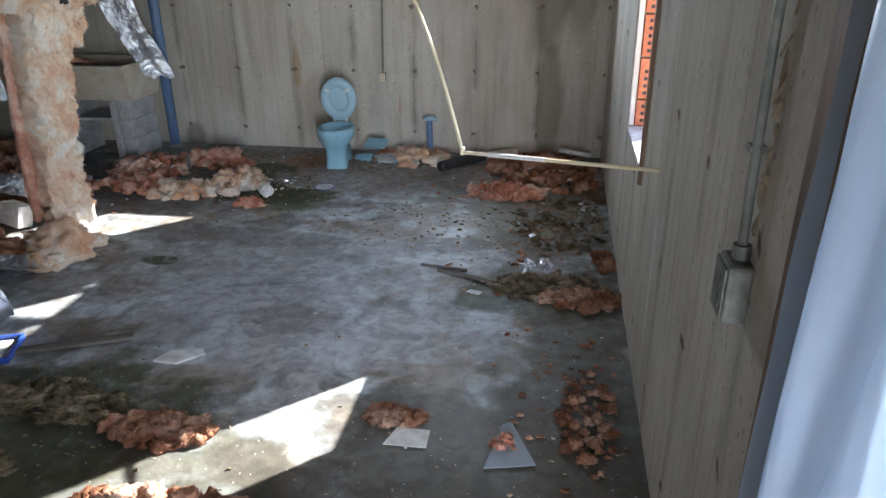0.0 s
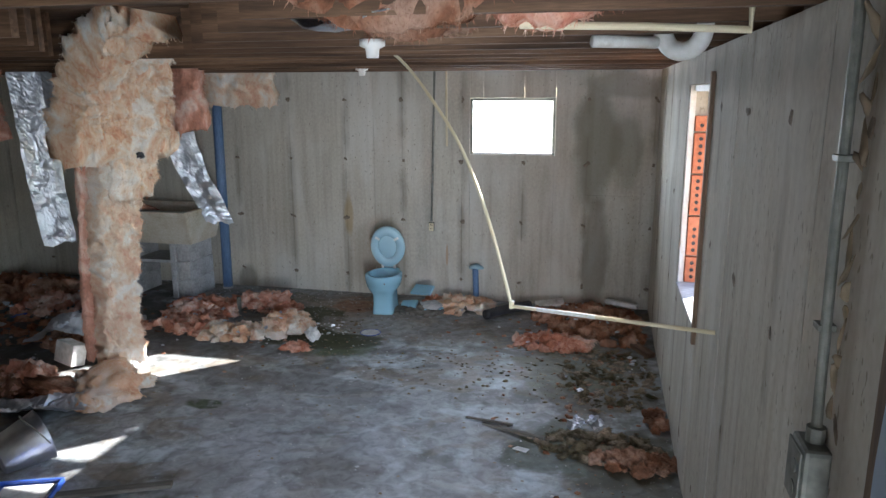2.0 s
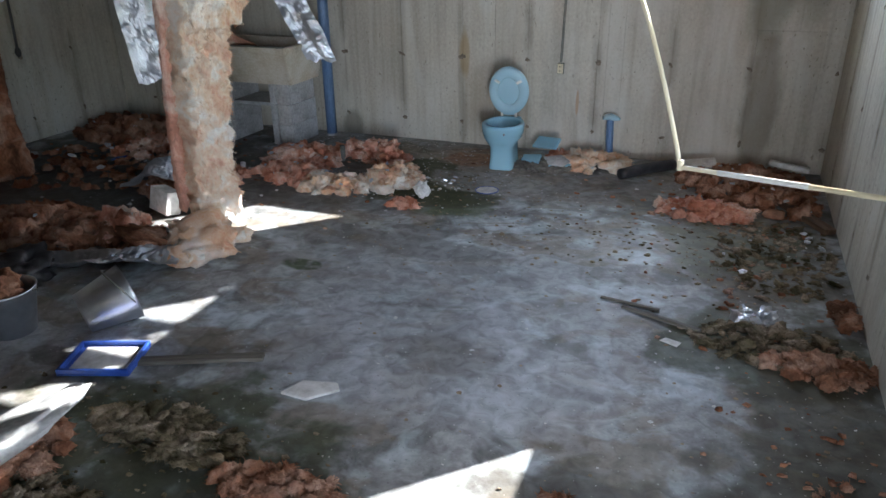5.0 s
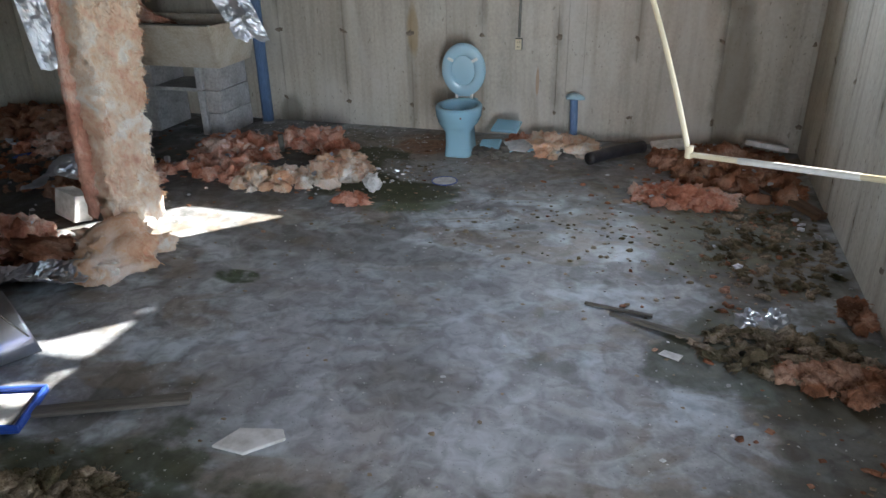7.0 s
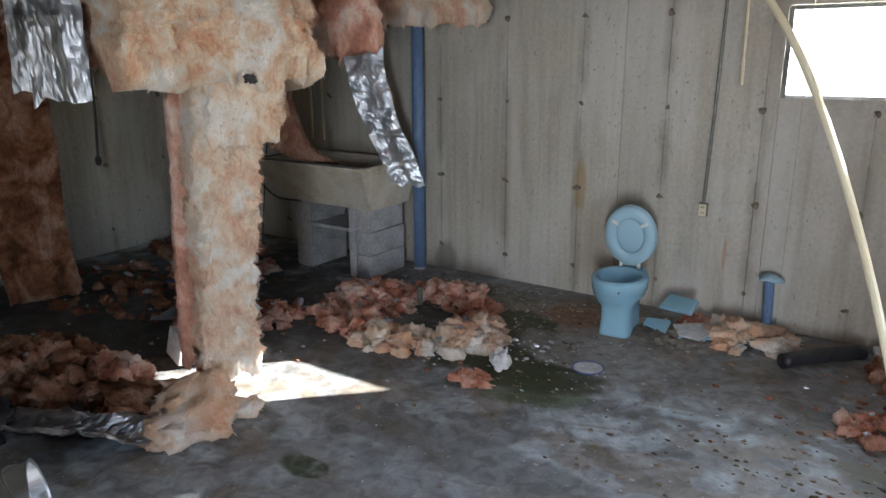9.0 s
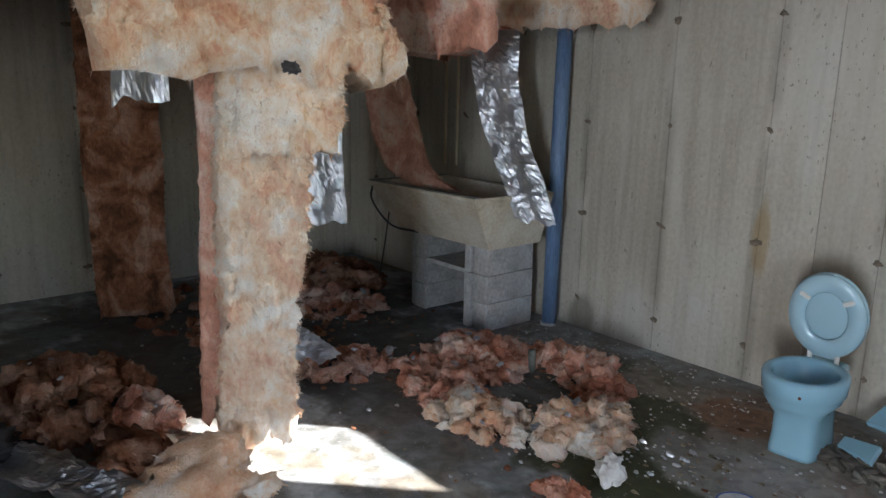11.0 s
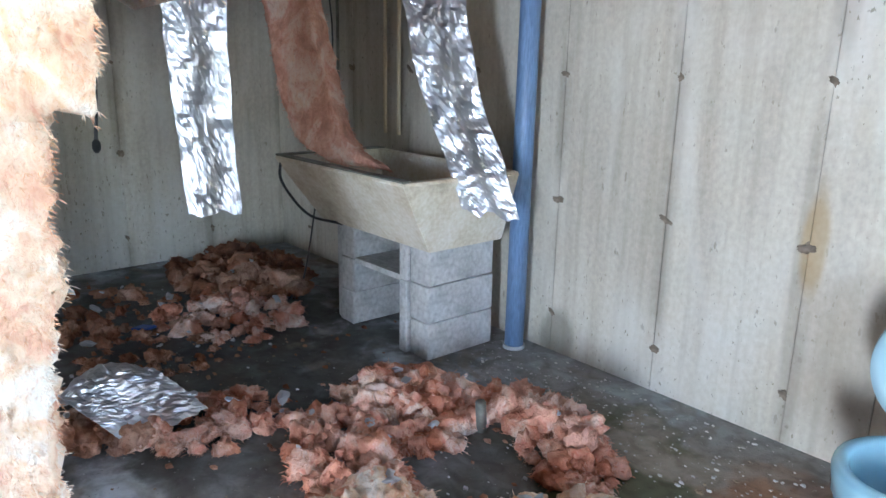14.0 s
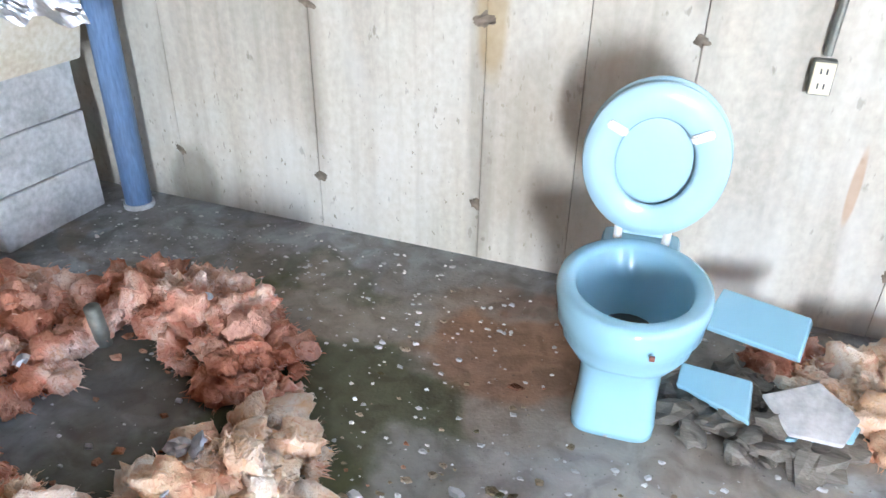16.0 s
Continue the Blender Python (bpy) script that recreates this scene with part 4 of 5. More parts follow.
lamp_holder(1.69, 4.405)
lamp_holder(0.67, 7.235)
tr = empty("drain_trap", 2.86, 4.45, 2.25)
part("u_bend", tube([(-0.07, 0.05, 0.16), (-0.07, 0.05, 0.06), (-0.045, 0.03, 0.0), (0.0, 0.0, -0.02), (0.045, -0.03, 0.0), (0.065, -0.05, 0.06), (0.065, -0.05, 0.22)], 0.034, 14, None, 40), M_WHITE, tr, "", True)
part("drain_arm", tube([(-0.32, -0.1, 0.015), (-0.09, 0.03, 0.015)], 0.022, 12), M_WHITE, tr, "", True)
part("coupling", tube([(-0.07, 0.05, 0.07), (-0.07, 0.05, 0.11)], 0.042, 14), M_WHITE, tr)
part("coupling", tube([(0.065, -0.05, 0.1), (0.065, -0.05, 0.14)], 0.042, 14), M_WHITE, tr)
tagged(tr, "white plastic drain pipe with a U-shaped trap", "drain pipe")
tagged(part("supply_pipe", tube([(2.35, 3.72, 2.27), (2.7, 3.75, 2.262), (2.97, 3.78, 2.25), (2.97, 3.78, 2.36)], 0.011, 10), M_CREAM), "thin cream supply pipe under the joists", "pipe")

# ---- rusty post ----
po = tagged(part("steel_post", tube([(-0.93, 4.09, 0.0), (-0.93, 4.09, 2.289)], 0.05, 20), M_RUST, None, "", True), "rust-red round steel post holding up the floor", "post")
part("base_plate", box(-1.03, -0.83, 3.99, 4.19, 0.0005, 0.012, 0.003), M_RUST, po)

# ---- hanging insulation ----
strip_line = [(-0.6, 5.98, 2.2), (-0.78, 6.06, 1.7), (-0.84, 6.08, 1.3), (-0.87, 6.07, 0.9), (-0.89, 6.05, 0.5), (-0.88, 6.03, 0.19)]
strip_ob = tagged(batt("hanging_insulation", strip_line, (0.22, 0.97, 0), 0.41, 0.15, M_PALE, 11, 120, 34, 0.065, 0.09, taper=(1.0, 0.74), fib=3600), "long pale orange insulation strip hanging to the floor", "insulation")
part_back = batt("backing", [(p[0] - 0.085, p[1] - 0.035, p[2] + 0.03) for p in strip_line], (0.22, 0.97, 0), 0.4, 0.035, M_FLUFF, 16, 60, 16, 0.02, 0.05, taper=(1.0, 0.8), fib=500)
part_back.parent = strip_ob
tagged(part_back, "darker orange back layer")
tagged(batt("hanging_insulation", [(0.1, 5.3, 2.5), (-0.25, 5.6, 2.38), (-0.55, 5.88, 2.15), (-0.63, 5.96, 1.99), (-0.69, 6.02, 1.77)], (-0.05, 1, 0), 1.15, 0.2, M_PALE, 12, 60, 50, 0.085, 0.12, taper=(0.55, 1.05), fib=3600), "wide shaggy orange insulation drooping from the joists", "insulation")
tagged(batt("hanging_insulation", [(-0.6, 6.08, 1.98), (-0.69, 6.13, 1.66), (-0.74, 6.14, 1.4)], (0.15, 1, 0), 0.42, 0.09, M_PALE, 13, 34, 26, 0.04, 0.07, fib=1600), "torn yellowish insulation flap over the hanging strip", "insulation")
kv, kf = [], []
add_lump(kv, kf, Vector((0, 0, 0)), (0.018, 0.03, 0.024), BALL3, random.Random(19), 0.8)
knot = new("dark_knot", mesh_of("dark_knot", kv, kf, M_BLACK, True))
knot.location = (-0.585, 6.08, 1.66)
knot.parent = strip_ob
tagged(knot, "charred black knot in the wool")
tagged(batt("hanging_insulation", [(-3.28, 6.25, 2.3), (-3.3, 6.25, 1.5), (-3.28, 6.25, 0.7), (-3.2, 6.25, 0.06)], (0.25, 1, 0), 0.48, 0.1, M_OLD, 14, 50, 18, 0.03, 0.03, fib=900), "dark orange insulation strip hanging near the wall", "insulation")
h6 = tagged(batt("hanging_insulation", [(-2.62, 7.88, 2.32), (-2.54, 7.87, 1.8), (-2.38, 7.87, 1.35), (-2.2, 7.87, 1.06), (-1.98, 7.9, 0.95)], (1, 0.25, 0), 0.36, 0.1, M_FLUFF, 15, 60, 16, 0.03, 0.03, fib=900), "orange insulation strip drooping into the laundry tub", "insulation")
h4 = tagged(foil_sheet("foil_strip", [(-2.56, 7.33, 2.3), (-2.54, 7.33, 1.8), (-2.52, 7.33, 1.3), (-2.44, 7.33, 0.68)], (0.7, 0.7, 0), 0.37, 21, taper=(1.0, 0.75)), "crumpled silver foil facing hanging from the joists", "foil strip")
h7 = tagged(foil_sheet("foil_strip", [(-1.58, 8.07, 1.98), (-1.54, 8.04, 1.7), (-1.44, 8.05, 1.35), (-1.28, 8.07, 1.02), (-1.17, 8.08, 0.8)], (0.9, 0.45, 0), 0.32, 22, taper=(1.0, 0.8)), "crumpled silver foil strip draped over the tub corner", "foil strip")
tagged(batt("hanging_insulation", [(-1.95, 8.05, 2.2), (-1.8, 8.03, 2.08), (-1.62, 8.05, 1.99)], (0.3, 0.9, 0), 0.3, 0.1, M_FLUFF, 23, 16, 10, 0.03, 0.04, fib=300), "orange insulation scrap above the foil strip", "insulation")
for q, (x, y, z0_, w) in enumerate(((-2.75, 6.2, 1.55, 0.3), (-2.2, 6.05, 1.5, 0.32), (-1.55, 6.9, 1.82, 0.38))):
    tagged(foil_sheet("foil_strip", [(x, y, 2.3), (x + 0.02, y, 1.95), (x, y, z0_)], (0.75, 0.66, 0), w, 30 + q, nu=26), "short silver foil flap hanging from the joists", "foil strip")
for q, (x0_, x1_, y, zb, dp) in enumerate(((-1.5, -0.55, 8.1, 2.05, 0.16), (-3.6, -2.1, 6.4, 1.8, 0.2), (-2.2, -1.3, 7.4, 1.9, 0.2), (-3.9, -2.8, 5.3, 1.9, 0.2), (-1.2, -0.7, 7.1, 1.85, 0.2))):
    tagged(batt("hanging_insulation", [((x0_ + x1_) / 2, y, 2.36), ((x0_ + x1_) / 2, y - 0.02, (2.36 + zb) / 2), ((x0_ + x1_) / 2, y, zb)], (1, 0.05, 0), x1_ - x0_, dp, M_FLUFF if q != 0 else M_PALE, 50 + q, 22, 34, 0.06, 0.08, fib=1000), "shaggy orange insulation sagging between the joists", "insulation")
# insulation lying under the boards near the window side
for q, (x, y, sx, mt) in enumerate(((2.0, 3.72, 0.6, M_OLD), (2.4, 3.78, 0.45, M_FLUFF), (1.95, 4.15, 0.4, M_OLD))):
    tagged(batt("hanging_insulation", [(x - sx / 2, y, 2.42), (x, y + 0.03, 2.34 + 0.01 * q), (x + sx / 2, y, 2.42)], (0, 1, 0.1), 0.34, 0.14, mt, 60 + q, 30, 14, 0.05, 0.03, fib=500), "torn insulation sagging between the joists", "insulation")
tagged(foil_sheet("foil_strip", [(1.6, 3.8, 2.4), (1.75, 3.78, 2.28), (2.0, 3.74, 2.31)], (0, 1, 0.1), 0.34, 70, nu=30), "torn silver foil facing under the joists", "foil strip")

# ---- heaps on the floor ----
PINK = "heap of torn orange insulation on wet concrete"
insulation_pile(-1.15, 7.6, 0.38, 0.3, 0.1, 24, M_FLUFF, PINK, 101, 0.11, 5, -0.35)
insulation_pile(-0.95, 7.15, 0.42, 0.2, 0.07, 20, M_FLUFF, PINK, 131, 0.1, 6, -0.3)
insulation_pile(-0.5, 7.85, 0.34, 0.14, 0.14, 18, M_FLUFF, PINK, 132, 0.1, 2, -0.5)
insulation_pile(-0.55, 7.05, 0.3, 0.2, 0.08, 16, M_PALE, "heap of pale torn insulation beside a green puddle", 133, 0.1, 5)
insulation_pile(-0.15, 7.35, 0.2, 0.3, 0.1, 16, M_PALE, "heap of pale torn insulation beside a green puddle", 102, 0.11, 5)
insulation_pile(-0.75, 7.95, 0.3, 0.12, 0.14, 12, M_FLUFF, PINK, 103, 0.1)
insulation_pile(-1.55, 6.9, 0.25, 0.3, 0.05, 12, M_FLUFF, PINK, 104, 0.09, 4)
insulation_pile(0.18, 6.85, 0.09, 0.07, 0.04, 4, M_FLUFF, "small orange insulation lump on the concrete", 105, 0.08)
insulation_pile(-3.4, 7.9, 0.6, 0.45, 0.12, 26, M_OLD, "heap of dirty insulation along the wall", 106, 0.14, 5)
insulation_pile(-2.7, 7.5, 0.45, 0.4, 0.05, 18, M_FLUFF, PINK, 107, 0.1, 3)
insulation_pile(-1.95, 5.55, 0.65, 0.35, 0.14, 30, M_OLD, "heap of dirty orange insulation on the dark floor", 108, 0.14, 4)
insulation_pile(-1.42, 5.72, 0.25, 0.18, 0.12, 10, M_FLUFF, PINK, 109, 0.14, 3)
insulation_pile(-2.9, 6.8, 0.9, 0.6, 0.02, 22, M_OLD, "scattered dirty insulation scraps on the dark floor", 110, 0.09, 8)
insulation_pile(-1.75, 6.55, 0.2, 0.2, 0.1, 8, M_OLD, "dirty insulation roll on the floor", 111, 0.13, 3)
insulation_pile(1.3, 8.25, 0.3, 0.22, 0.1, 14, M_PALE, "pale torn insulation heap by the pipe", 112, 0.11, 2)
insulation_pile(1.0, 8.35, 0.12, 0.1, 0.06, 5, M_FLUFF, PINK, 113, 0.09)
insulation_pile(2.5, 8.1, 0.5, 0.4, 0.1, 26, M_OLD, "heap of dirty orange insulation in the corner", 114, 0.12, 9)
insulation_pile(2.25, 7.4, 0.32, 0.18, 0.06, 18, M_FLUFF, PINK, 115, 0.09, 2)
insulation_pile(2.75, 7.7, 0.3, 0.25, 0.08, 12, M_OLD, PINK, 116, 0.11, 4)
insulation_pile(2.7, 6.75, 0.36, 0.6, 0.01, 34, M_MOSS, "thin rotten insulation scraps on the floor", 117, 0.055, 6)
insulation_pile(2.65, 5.65, 0.36, 0.2, 0.03, 26, M_MOSS, "mossy rotten insulation mat by the wall", 118, 0.07, 0)
insulation_pile(2.85, 5.5, 0.22, 0.12, 0.02, 10, M_OLD, "flattened orange insulation by the wall", 119, 0.09)
insulation_pile(3.0, 6.05, 0.05, 0.12, 0.08, 5, M_OLD, "dirty insulation lump by the wall", 120, 0.08)
insulation_pile(0.95, 3.98, 0.24, 0.11, 0.02, 26, M_OLD, "flat matted piece of orange insulation", 121, 0.07)
insulation_pile(0.35, 4.12, 0.36, 0.15, 0.03, 26, M_MOSS, "mossy rotten insulation on damp concrete", 122, 0.085)
insulation_pile(0.1, 3.65, 0.4, 0.1, 0.01, 16, M_MOSS, "mossy rotten insulation on damp concrete", 123, 0.07)
insulation_pile(-0.15, 3.75, 0.25, 0.2, 0.1, 12, M_OLD, "dirty insulation piled on a slab", 124, 0.12)
insulation_pile(1.98, 4.24, 0.13, 0.08, 0.015, 14, M_OLD, "small flat heap of pale insulation crumbs", 125, 0.045)
insulation_pile(1.3, 3.5, 0.42, 0.1, 0.1, 16, M_OLD, "pale dusty insulation lumps in the sun", 126, 0.11)
insulation_pile(2.85, 4.35, 0.12, 0.4, 0.005, 12, M_OLD, "orange insulation crumbs along the wall", 127, 0.05)
insulation_pile(2.5, 4.12, 0.05, 0.05, 0.01, 4, M_FLUFF, "small orange insulation lump", 128, 0.05)


def chunk(x, y, sx, sy, sz, rz, mat, seed, label, tilt=0):
    """A torn slab of insulation lying on the floor."""
    rng = random.Random(seed)
    verts, faces = [], []
    add_lump(verts, faces, Vector((0, 0, sz * 0.42)), (sx / 2, sy / 2, sz * 0.55), BALL4, rng, 0.6, 0.0)
    for k in range(10):
        add_lump(verts, faces, Vector((rng.uniform(-sx, sx) * 0.45, rng.uniform(-sy, sy) * 0.45, sz * rng.uniform(0.1, 0.6))), (sx * 0.17, sy * 0.17, sz * 0.25), BALL3, rng, 0.7, 0.0)
    add_fibres(verts, faces, [(v, Vector((v.x, v.y, v.z + 0.02)).normalized()) for v in rng.sample(verts, 500)], 0.03, rng, 0.003)
    ob = new("insulation_chunk", mesh_of("insulation_chunk", verts, faces, mat, True))
    ob.matrix_basis = pose(x, y, 0.0, 0, tilt, rz)
    return tagged(ob, label, "insulation")


chunk(-0.72, 5.68, 0.46, 0.4, 0.17, 20, M_PALE, 201, "pale slab of insulation lying in the sun")
chunk(-1.05, 5.6, 0.5, 0.25, 0.12, 10, M_OLD, 202, "dirty slab of insulation on the floor")
f = tagged(foil_sheet("foil_sheet", [(-1.55, 5.2, 0.03), (-1.2, 5.25, 0.06), (-0.95, 5.38, 0.05), (-0.7, 5.5, 0.04)], (0.1, 1, 0), 0.32, 80, crumple=0.03), "dull crumpled foil sheet lying on the floor", "foil sheet")
f2 = tagged(foil_sheet("foil_sheet", [(-2.0, 6.5, 0.06), (-1.85, 6.55, 0.2), (-1.7, 6.6, 0.18), (-1.55, 6.7, 0.06)], (0.1, 1, 0.1), 0.35, 81, crumple=0.03), "curled silver foil sheet on the dark floor", "foil sheet")
for q, (x, y) in enumerate(((2.5, 5.78), (2.62, 5.82))):
    fv, ff = [], []
    add_lump(fv, ff, Vector((0, 0, 0.06)), (0.05, 0.04, 0.035), BALL3, random.Random(300 + q), 1.0, 0.02)
    o = new("foil_scrap", mesh_of("foil_scrap", fv, ff, M_FOIL))
    o.location = (x, y, 0.03)
    tagged(o, "shiny crumpled foil scrap on the mossy mat", "foil scrap")

# ---- loose things ----
# metal pail with insulation, tipped pail
def pail(x, y, z, m, label):
    rings = [oval(0, 0, z_, r, r, 28) for z_, r in ((0.0, 0.1), (0.002, 0.105), (0.24, 0.15), (0.25, 0.156), (0.25, 0.146), (0.24, 0.143), (0.012, 0.097))]
    ob = part("pail", rings_mesh(rings), M_FOIL, None, "", True)
    ob.matrix_basis = m
    part("bail_handle", tube([(-0.15, 0, 0.235), (-0.12, 0.1, 0.2), (0, 0.16, 0.17), (0.12, 0.1, 0.2), (0.15, 0, 0.235)], 0.004, 6, None, 24), M_GREY, ob)
    return tagged(ob, label, "pail")


pail(0, 0, 0, pose(-0.98, 4.5, 0.001, 0, 0, 20), "dull metal pail full of insulation scraps")
pail(0, 0, 0, pose(-0.62, 4.62, 0.105, 78, 0, 150), "dull metal pail tipped on its side")
lv, lf = [], []
rg = random.Random(66)
for k in range(9):
    add_lump(lv, lf, Vector((rg.uniform(-0.08, 0.08), rg.uniform(-0.08, 0.08), 0.2 + rg.uniform(0, 0.06))), (0.07, 0.06, 0.06), BALL3, rg, 0.7)
o = new("insulation_lumps", mesh_of("insulation_lumps", lv, lf, M_OLD, True))
o.location = (-0.98, 4.5, 0.0)
tagged(o, "dirty insulation lumps in the metal pail", "insulation", kind="stuff")

# black bag, blue tray, plank, slab, boards
vv, vf = [], []
add_lump(vv, vf, Vector((0, 0, 0.04)), (0.26, 0.18, 0.09), BALL4, random.Random(90), 0.8, 0.0)
o = new("plastic_bag", mesh_of("plastic_bag", vv, vf, M_BLACK, True))
o.location = (-1.55, 5.05, 0)
tagged(o, "crumpled black plastic bag on the floor", "bag")
tray = empty("blue_tray", -0.3, 4.43, 0.012, 20)
part("tray_base", box(-0.17, 0.17, -0.13, 0.13, 0.0, 0.01, 0.003), M_NAVY, tray)
for d in ((-0.17, 0.17, -0.13, -0.115), (-0.17, 0.17, 0.115, 0.13), (-0.17, -0.155, -0.115, 0.115), (0.155, 0.17, -0.115, 0.115)):
    part("tray_rim", box(*d, 0.0101, 0.035, 0.004), M_NAVY, tray)
part("tray_inset", box(-0.13, 0.13, -0.1, 0.1, 0.0105, 0.016, 0.002), M_PAPER, tray, "pale sheet in the tray")
part("tray_rib", box(0.137, 0.146, -0.1, 0.1, 0.0105, 0.02, 0.002), M_PAPER, tray, "pale sheet in the tray")
tagged(tray, "dark blue shallow plastic tray lying in the sun", "tray")
o = tagged(part("plank", box(-0.3, 0.3, -0.028, 0.028, 0.0, 0.022, 0.004), M_GREYWOOD), "short weathered grey plank on the floor", "plank")
o.matrix_basis = pose(0.12, 4.6, 0.002, 0, 0, 24)
o = tagged(part("plank", box(-0.22, 0.22, -0.014, 0.014, 0.0, 0.018, 0.004), M_GREYWOOD), "dark broken stick on the floor", "stick")
o.matrix_basis = pose(2.12, 5.74, 0.004, 0, -3, -22)
o = tagged(part("plank", box(-0.16, 0.16, -0.009, 0.009, 0.0, 0.012, 0.003), M_GREYWOOD), "thin dark splinter of wood", "stick")
o.matrix_basis = pose(1.95, 5.86, 0.002, 0, 0, -8)
o = tagged(part("plank", box(-0.4, 0.4, -0.04, 0.04, 0.0, 0.04, 0.005), M_WOOD), "dark rotten board lying near the wall", "plank")
o.matrix_basis = pose(2.85, 7.6, 0.005, 0, 0, -62)
shard("board_scrap", [(0, 0), (0.13, -0.02), (0.25, 0.08), (0.22, 0.13), (0.06, 0.11)], 0.014, M_PAPER, pose(0.63, 4.5, 0.003, 0, 0, 6), "pale broken board scrap on the floor", "board scrap")
shard("paper_sheet", [(0, 0), (0.19, 0.03), (0.17, 0.15), (0.02, 0.13)], 0.004, M_PAPER, pose(1.97, 4.04, 0.003, 0, 0, -8), "creased white paper sheet on the floor", "paper")
shard("paper_scrap", [(0, 0), (0.09, -0.02), (0.1, 0.03), (0.02, 0.04)], 0.004, M_PAPER, pose(2.14, 5.53, 0.003, 0, 0, -10), "small white scrap on the floor", "paper")
# carton at the foot of the hanging strip
o = tagged(part("carton", box(-0.11, 0.11, -0.06, 0.06, 0.0, 0.17, 0.006), M_PAPER), "white carton standing in the rubbish", "carton")
o.matrix_basis = pose(-1.42, 6.12, 0.02, -12, 4, -18)
# crumpled cup, plate
vv, vf = [], []
add_lump(vv, vf, Vector((0, 0, 0.045)), (0.07, 0.055, 0.055), BALL3, random.Random(93), 0.7, 0.0)
o = new("crumpled_cup", mesh_of("crumpled_cup", vv, vf, M_PAPER))
o.location = (0.21, 7.09, 0)
tagged(o, "crumpled white paper cup on the floor", "cup")
pl = empty("plate", 0.655, 7.33, 0.001)
part("dish", rings_mesh([oval(0, 0, 0, 0.05, 0.05, 32), oval(0, 0, 0.004, 0.06, 0.06, 32), oval(0, 0, 0.014, 0.09, 0.09, 32), oval(0, 0, 0.016, 0.088, 0.088, 32), oval(0, 0, 0.007, 0.06, 0.06, 32)]), M_PAPER, pl, "", True)
part("rim_band", rings_mesh([oval(0, 0, 0.0135, 0.091, 0.091, 32), oval(0, 0, 0.0175, 0.092, 0.092, 32), oval(0, 0, 0.0185, 0.085, 0.085, 32), oval(0, 0, 0.016, 0.084, 0.084, 32)], None, False, False), M_NAVY, pl, "blue rim band", True)
tagged(pl, "white plate with a blue rim on the floor", "plate")
tagged(part("black_hose", tube([(1.58, 7.95, 0.05), (1.75, 8.15, 0.055), (1.95, 8.35, 0.05)], 0.045, 14, None, 14), M_BLACK, None, "", True), "length of black corrugated hose on the floor", "hose")
o = tagged(part("carton", box(-0.14, 0.14, -0.07, 0.07, 0, 0.035, 0.01), M_PAPER), "crushed pale carton in the corner rubbish", "carton")
o.matrix_basis = pose(2.15, 8.35, 0.06, 10, -6, 12)
o = tagged(part("carton", box(-0.15, 0.15, -0.08, 0.08, 0, 0.04, 0.01), M_PAPER), "crushed pale carton in the corner rubbish", "carton")
o.matrix_basis = pose(2.82, 8.35, 0.1, -12, 6, -8)
# torn sack by the post with rounded edge
vv, vf = [], []
add_lump(vv, vf, Vector((0, 0, 0.03)), (0.42, 0.3, 0.06), BALL4, random.Random(97), 0.25, 0.0)
o = new("flat_sack", mesh_of("flat_sack", vv, vf, M_BLOCK, True))
o.matrix_basis = pose(-0.25, 3.72, 0, 0, 0, 30)
tagged(o, "flat grey sack lying on the floor", "sack")
shard("plastic_scrap", [(0, 0), (0.11, 0.02), (0.13, 0.07), (0.03, 0.06)], 0.012, M_NAVY, pose(-2.75, 6.95, 0.03, 8, -5, 20), "small blue plastic scrap among the insulation", "plastic scrap")
# clear plastic scrap by the wall
shard("plastic_scrap", [(0, 0), (0.22, 0.03), (0.12, 0.3), (0.08, 0.28)], 0.004, M_PLASTIC, pose(2.42, 3.95, 0.004, 3, 0, 5), "clear torn plastic scrap on the floor", "plastic scrap")


# ---- scattered crumbs ----
def crumbs(mat, count, seed, areas, size, label, foil=False):
    rng = random.Random(seed)
    verts, faces = [], []
    for k in range(count):
        x, y, rx, ry = areas[rng.randrange(len(areas))]
        p = Vector((x + rng.gauss(0, rx), y + rng.gauss(0, ry), 0))
        if not (XL + 0.05 < p.x < XR - 0.05 and YN < p.y < YB - 0.05):
            continue
        s = size * rng.uniform(0.3, 1.0) ** 1.5
        b = len(verts)
        n = rng.choice((4, 5, 6))
        a0 = rng.uniform(0, 6)
        h = s * rng.uniform(0.2, 0.7)
        for q in range(n):
            a = a0 + 6.283 * q / n
            r = s * rng.uniform(0.5, 1.2)
            verts.append(p + Vector((r * math.cos(a), r * math.sin(a) * 0.7, 0.001)))
        for q in range(n):
            v = verts[b + q]
            verts.append(p + (v - p) * 0.75 + Vector((0, 0, h * rng.uniform(0.5, 1.1))))
        for q in range(n):
            faces.append([b + q, b + (q + 1) % n, b + n + (q + 1) % n, b + n + q])
        faces.append([b + n + q for q in range(n)])
    ob = new("debris", mesh_of("debris", verts, faces, mat))
    return tagged(ob, label, "debris", kind="stuff")


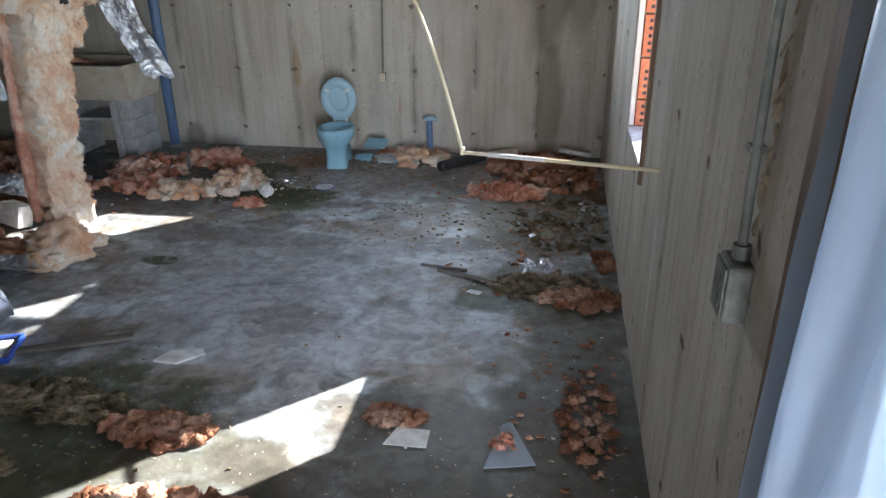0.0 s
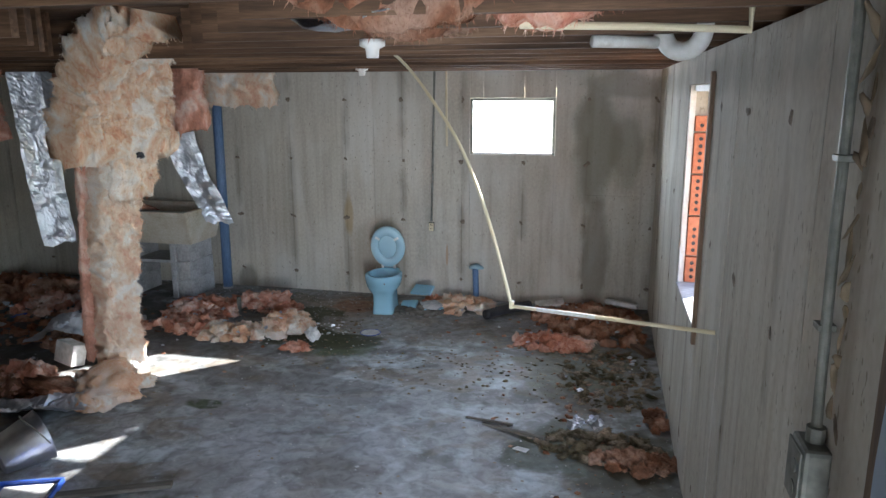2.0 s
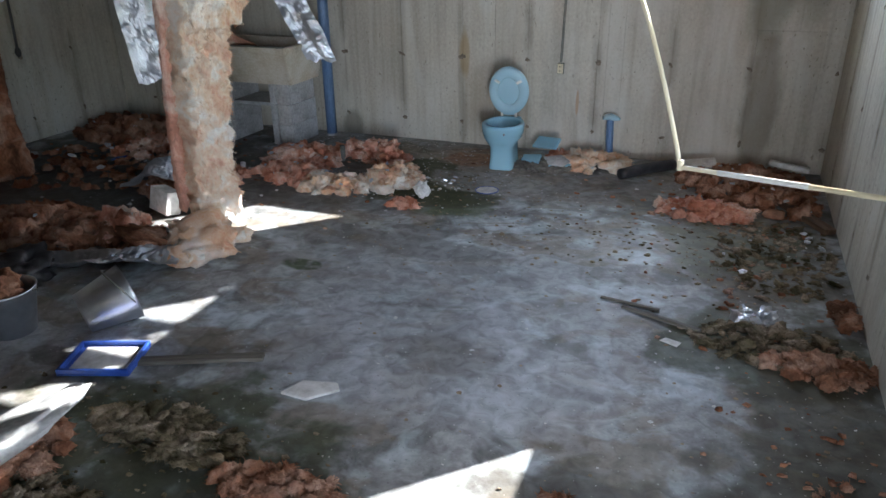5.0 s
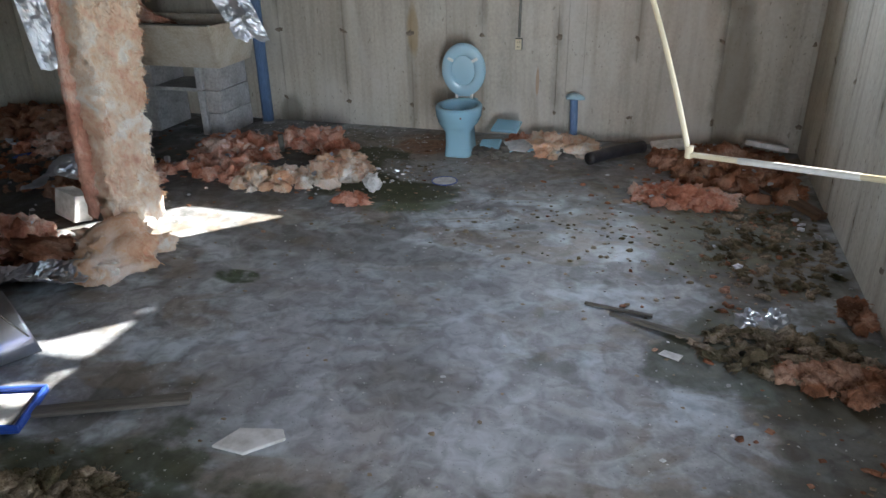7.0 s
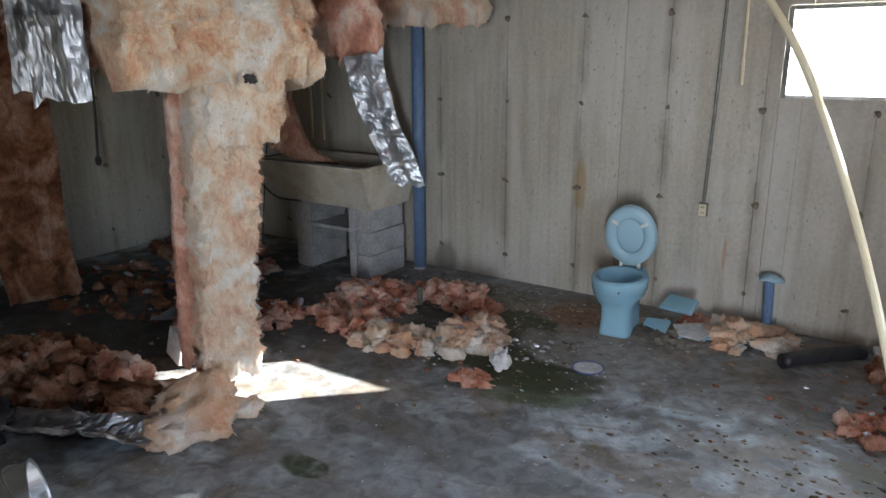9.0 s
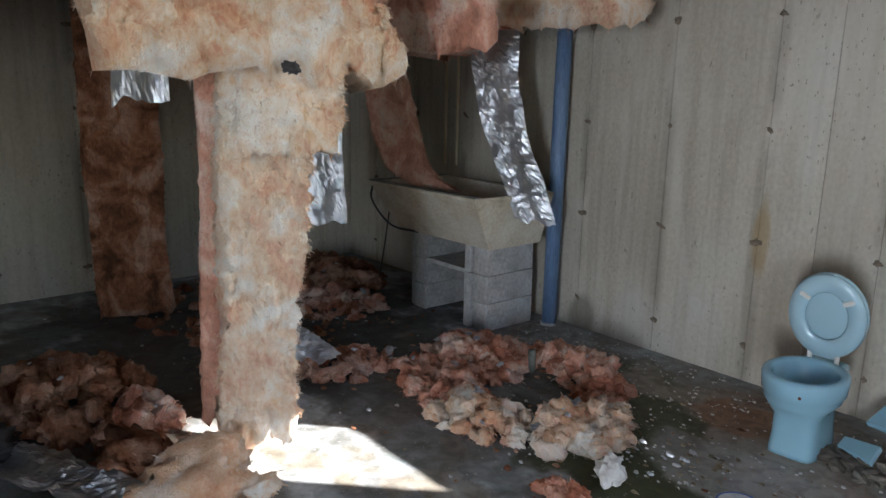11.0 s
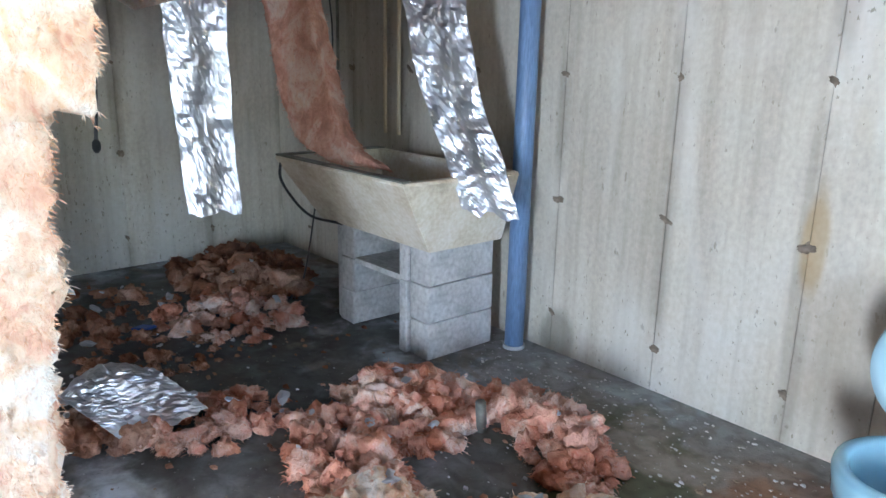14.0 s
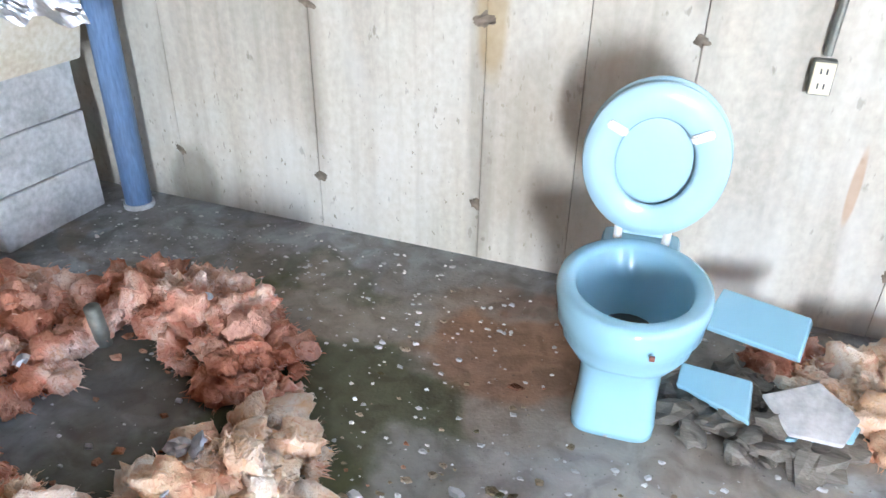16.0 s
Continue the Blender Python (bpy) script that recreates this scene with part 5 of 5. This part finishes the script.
EVERY = [(1.0, 5.5, 1.2, 1.3), (0.3, 7.0, 0.8, 0.7), (2.4, 6.5, 0.5, 1.2), (1.4, 7.3, 0.8, 0.5)]
crumbs(M_PAPER, 260, 401, EVERY + [(-0.8, 8.3, 0.5, 0.15), (-1.1, 8.2, 0.3, 0.15), (0.0, 8.3, 0.5, 0.2), (2.6, 4.8, 0.4, 0.8)], 0.011, "white plaster crumbs scattered over the floor")
crumbs(M_SCRAP, 800, 402, EVERY + [(2.7, 6.7, 0.25, 0.7), (1.2, 6.7, 0.8, 0.4), (0.2, 4.0, 0.5, 0.4), (2.7, 4.5, 0.25, 1.0), (2.2, 3.6, 0.4, 0.4), (-2.5, 6.8, 0.8, 0.8)], 0.015, "brown crumbs and chips scattered over the floor")
crumbs(M_OLD, 500, 403, [(2.6, 6.6, 0.3, 0.7), (2.3, 7.5, 0.4, 0.3), (-0.6, 7.3, 0.6, 0.4), (2.8, 4.6, 0.15, 0.8), (-2.4, 7.3, 0.6, 0.4)], 0.03, "small insulation scraps scattered over the floor")
crumbs(M_FOIL, 160, 404, [(-0.5, 7.2, 0.5, 0.35), (2.5, 7.9, 0.4, 0.3), (-2.4, 6.8, 0.8, 0.6), (0.25, 7.35, 0.15, 0.1)], 0.025, "shiny foil flakes scattered over the floor")

# ---- rubble by the toilet and the drain stub in the heap ----
rv, rf = [], []
rg = random.Random(512)
for k in range(70):
    a, d = rg.uniform(0, 6.28), math.sqrt(rg.random())
    q = rg.uniform(0.015, 0.05)
    add_lump(rv, rf, Vector((d * 0.24 * math.cos(a), d * 0.15 * math.sin(a), 0.05 * (1 - d) + q * 0.2)), (q * 1.3, q, q * 0.6), BALL2, rg, 0.7, 0.0)
o = new("rubble", mesh_of("rubble", rv, rf, M_GREYWOOD))
o.location = (0.9, 8.08, 0)
tagged(o, "grey broken rubble heaped beside the toilet", "rubble", kind="stuff")
tagged(part("drain_stub", tube([(-0.82, 7.72, 0.0), (-0.81, 7.7, 0.14)], 0.022, 12), M_GREY, None, "", True), "short grey pipe stub standing in the insulation heap", "pipe")
shard("porcelain_lid_piece", [(-0.11, 0), (-0.04, -0.09), (0.08, -0.07), (0.12, 0.03), (0.02, 0.1)], 0.012, M_BLOCK, pose(1.02, 8.08, 0.07, 14, 8, 0), "round grey lid lying on the rubble", "lid")

crumbs(M_PAPER, 260, 405, [(-0.9, 8.35, 0.4, 0.12), (-0.2, 8.3, 0.4, 0.15), (0.1, 7.8, 0.3, 0.3), (-1.1, 8.15, 0.2, 0.2)], 0.009, "pale plaster crumbs along the foot of the wall")
crumbs(M_BLOCK, 420, 406, [(-0.7, 8.35, 0.6, 0.14), (0.1, 8.1, 0.35, 0.25), (0.3, 7.6, 0.5, 0.3), (1.6, 6.9, 0.9, 0.5), (1.2, 5.6, 0.9, 0.6)], 0.014, "grey concrete crumbs scattered over the floor")
crumbs(M_MOSS, 500, 407, [(2.55, 6.6, 0.3, 0.6), (1.3, 6.7, 0.6, 0.25), (0.3, 4.0, 0.4, 0.25), (0.2, 7.5, 0.25, 0.2), (2.0, 6.9, 0.4, 0.3)], 0.022, "dark mossy scraps scattered over the floor")
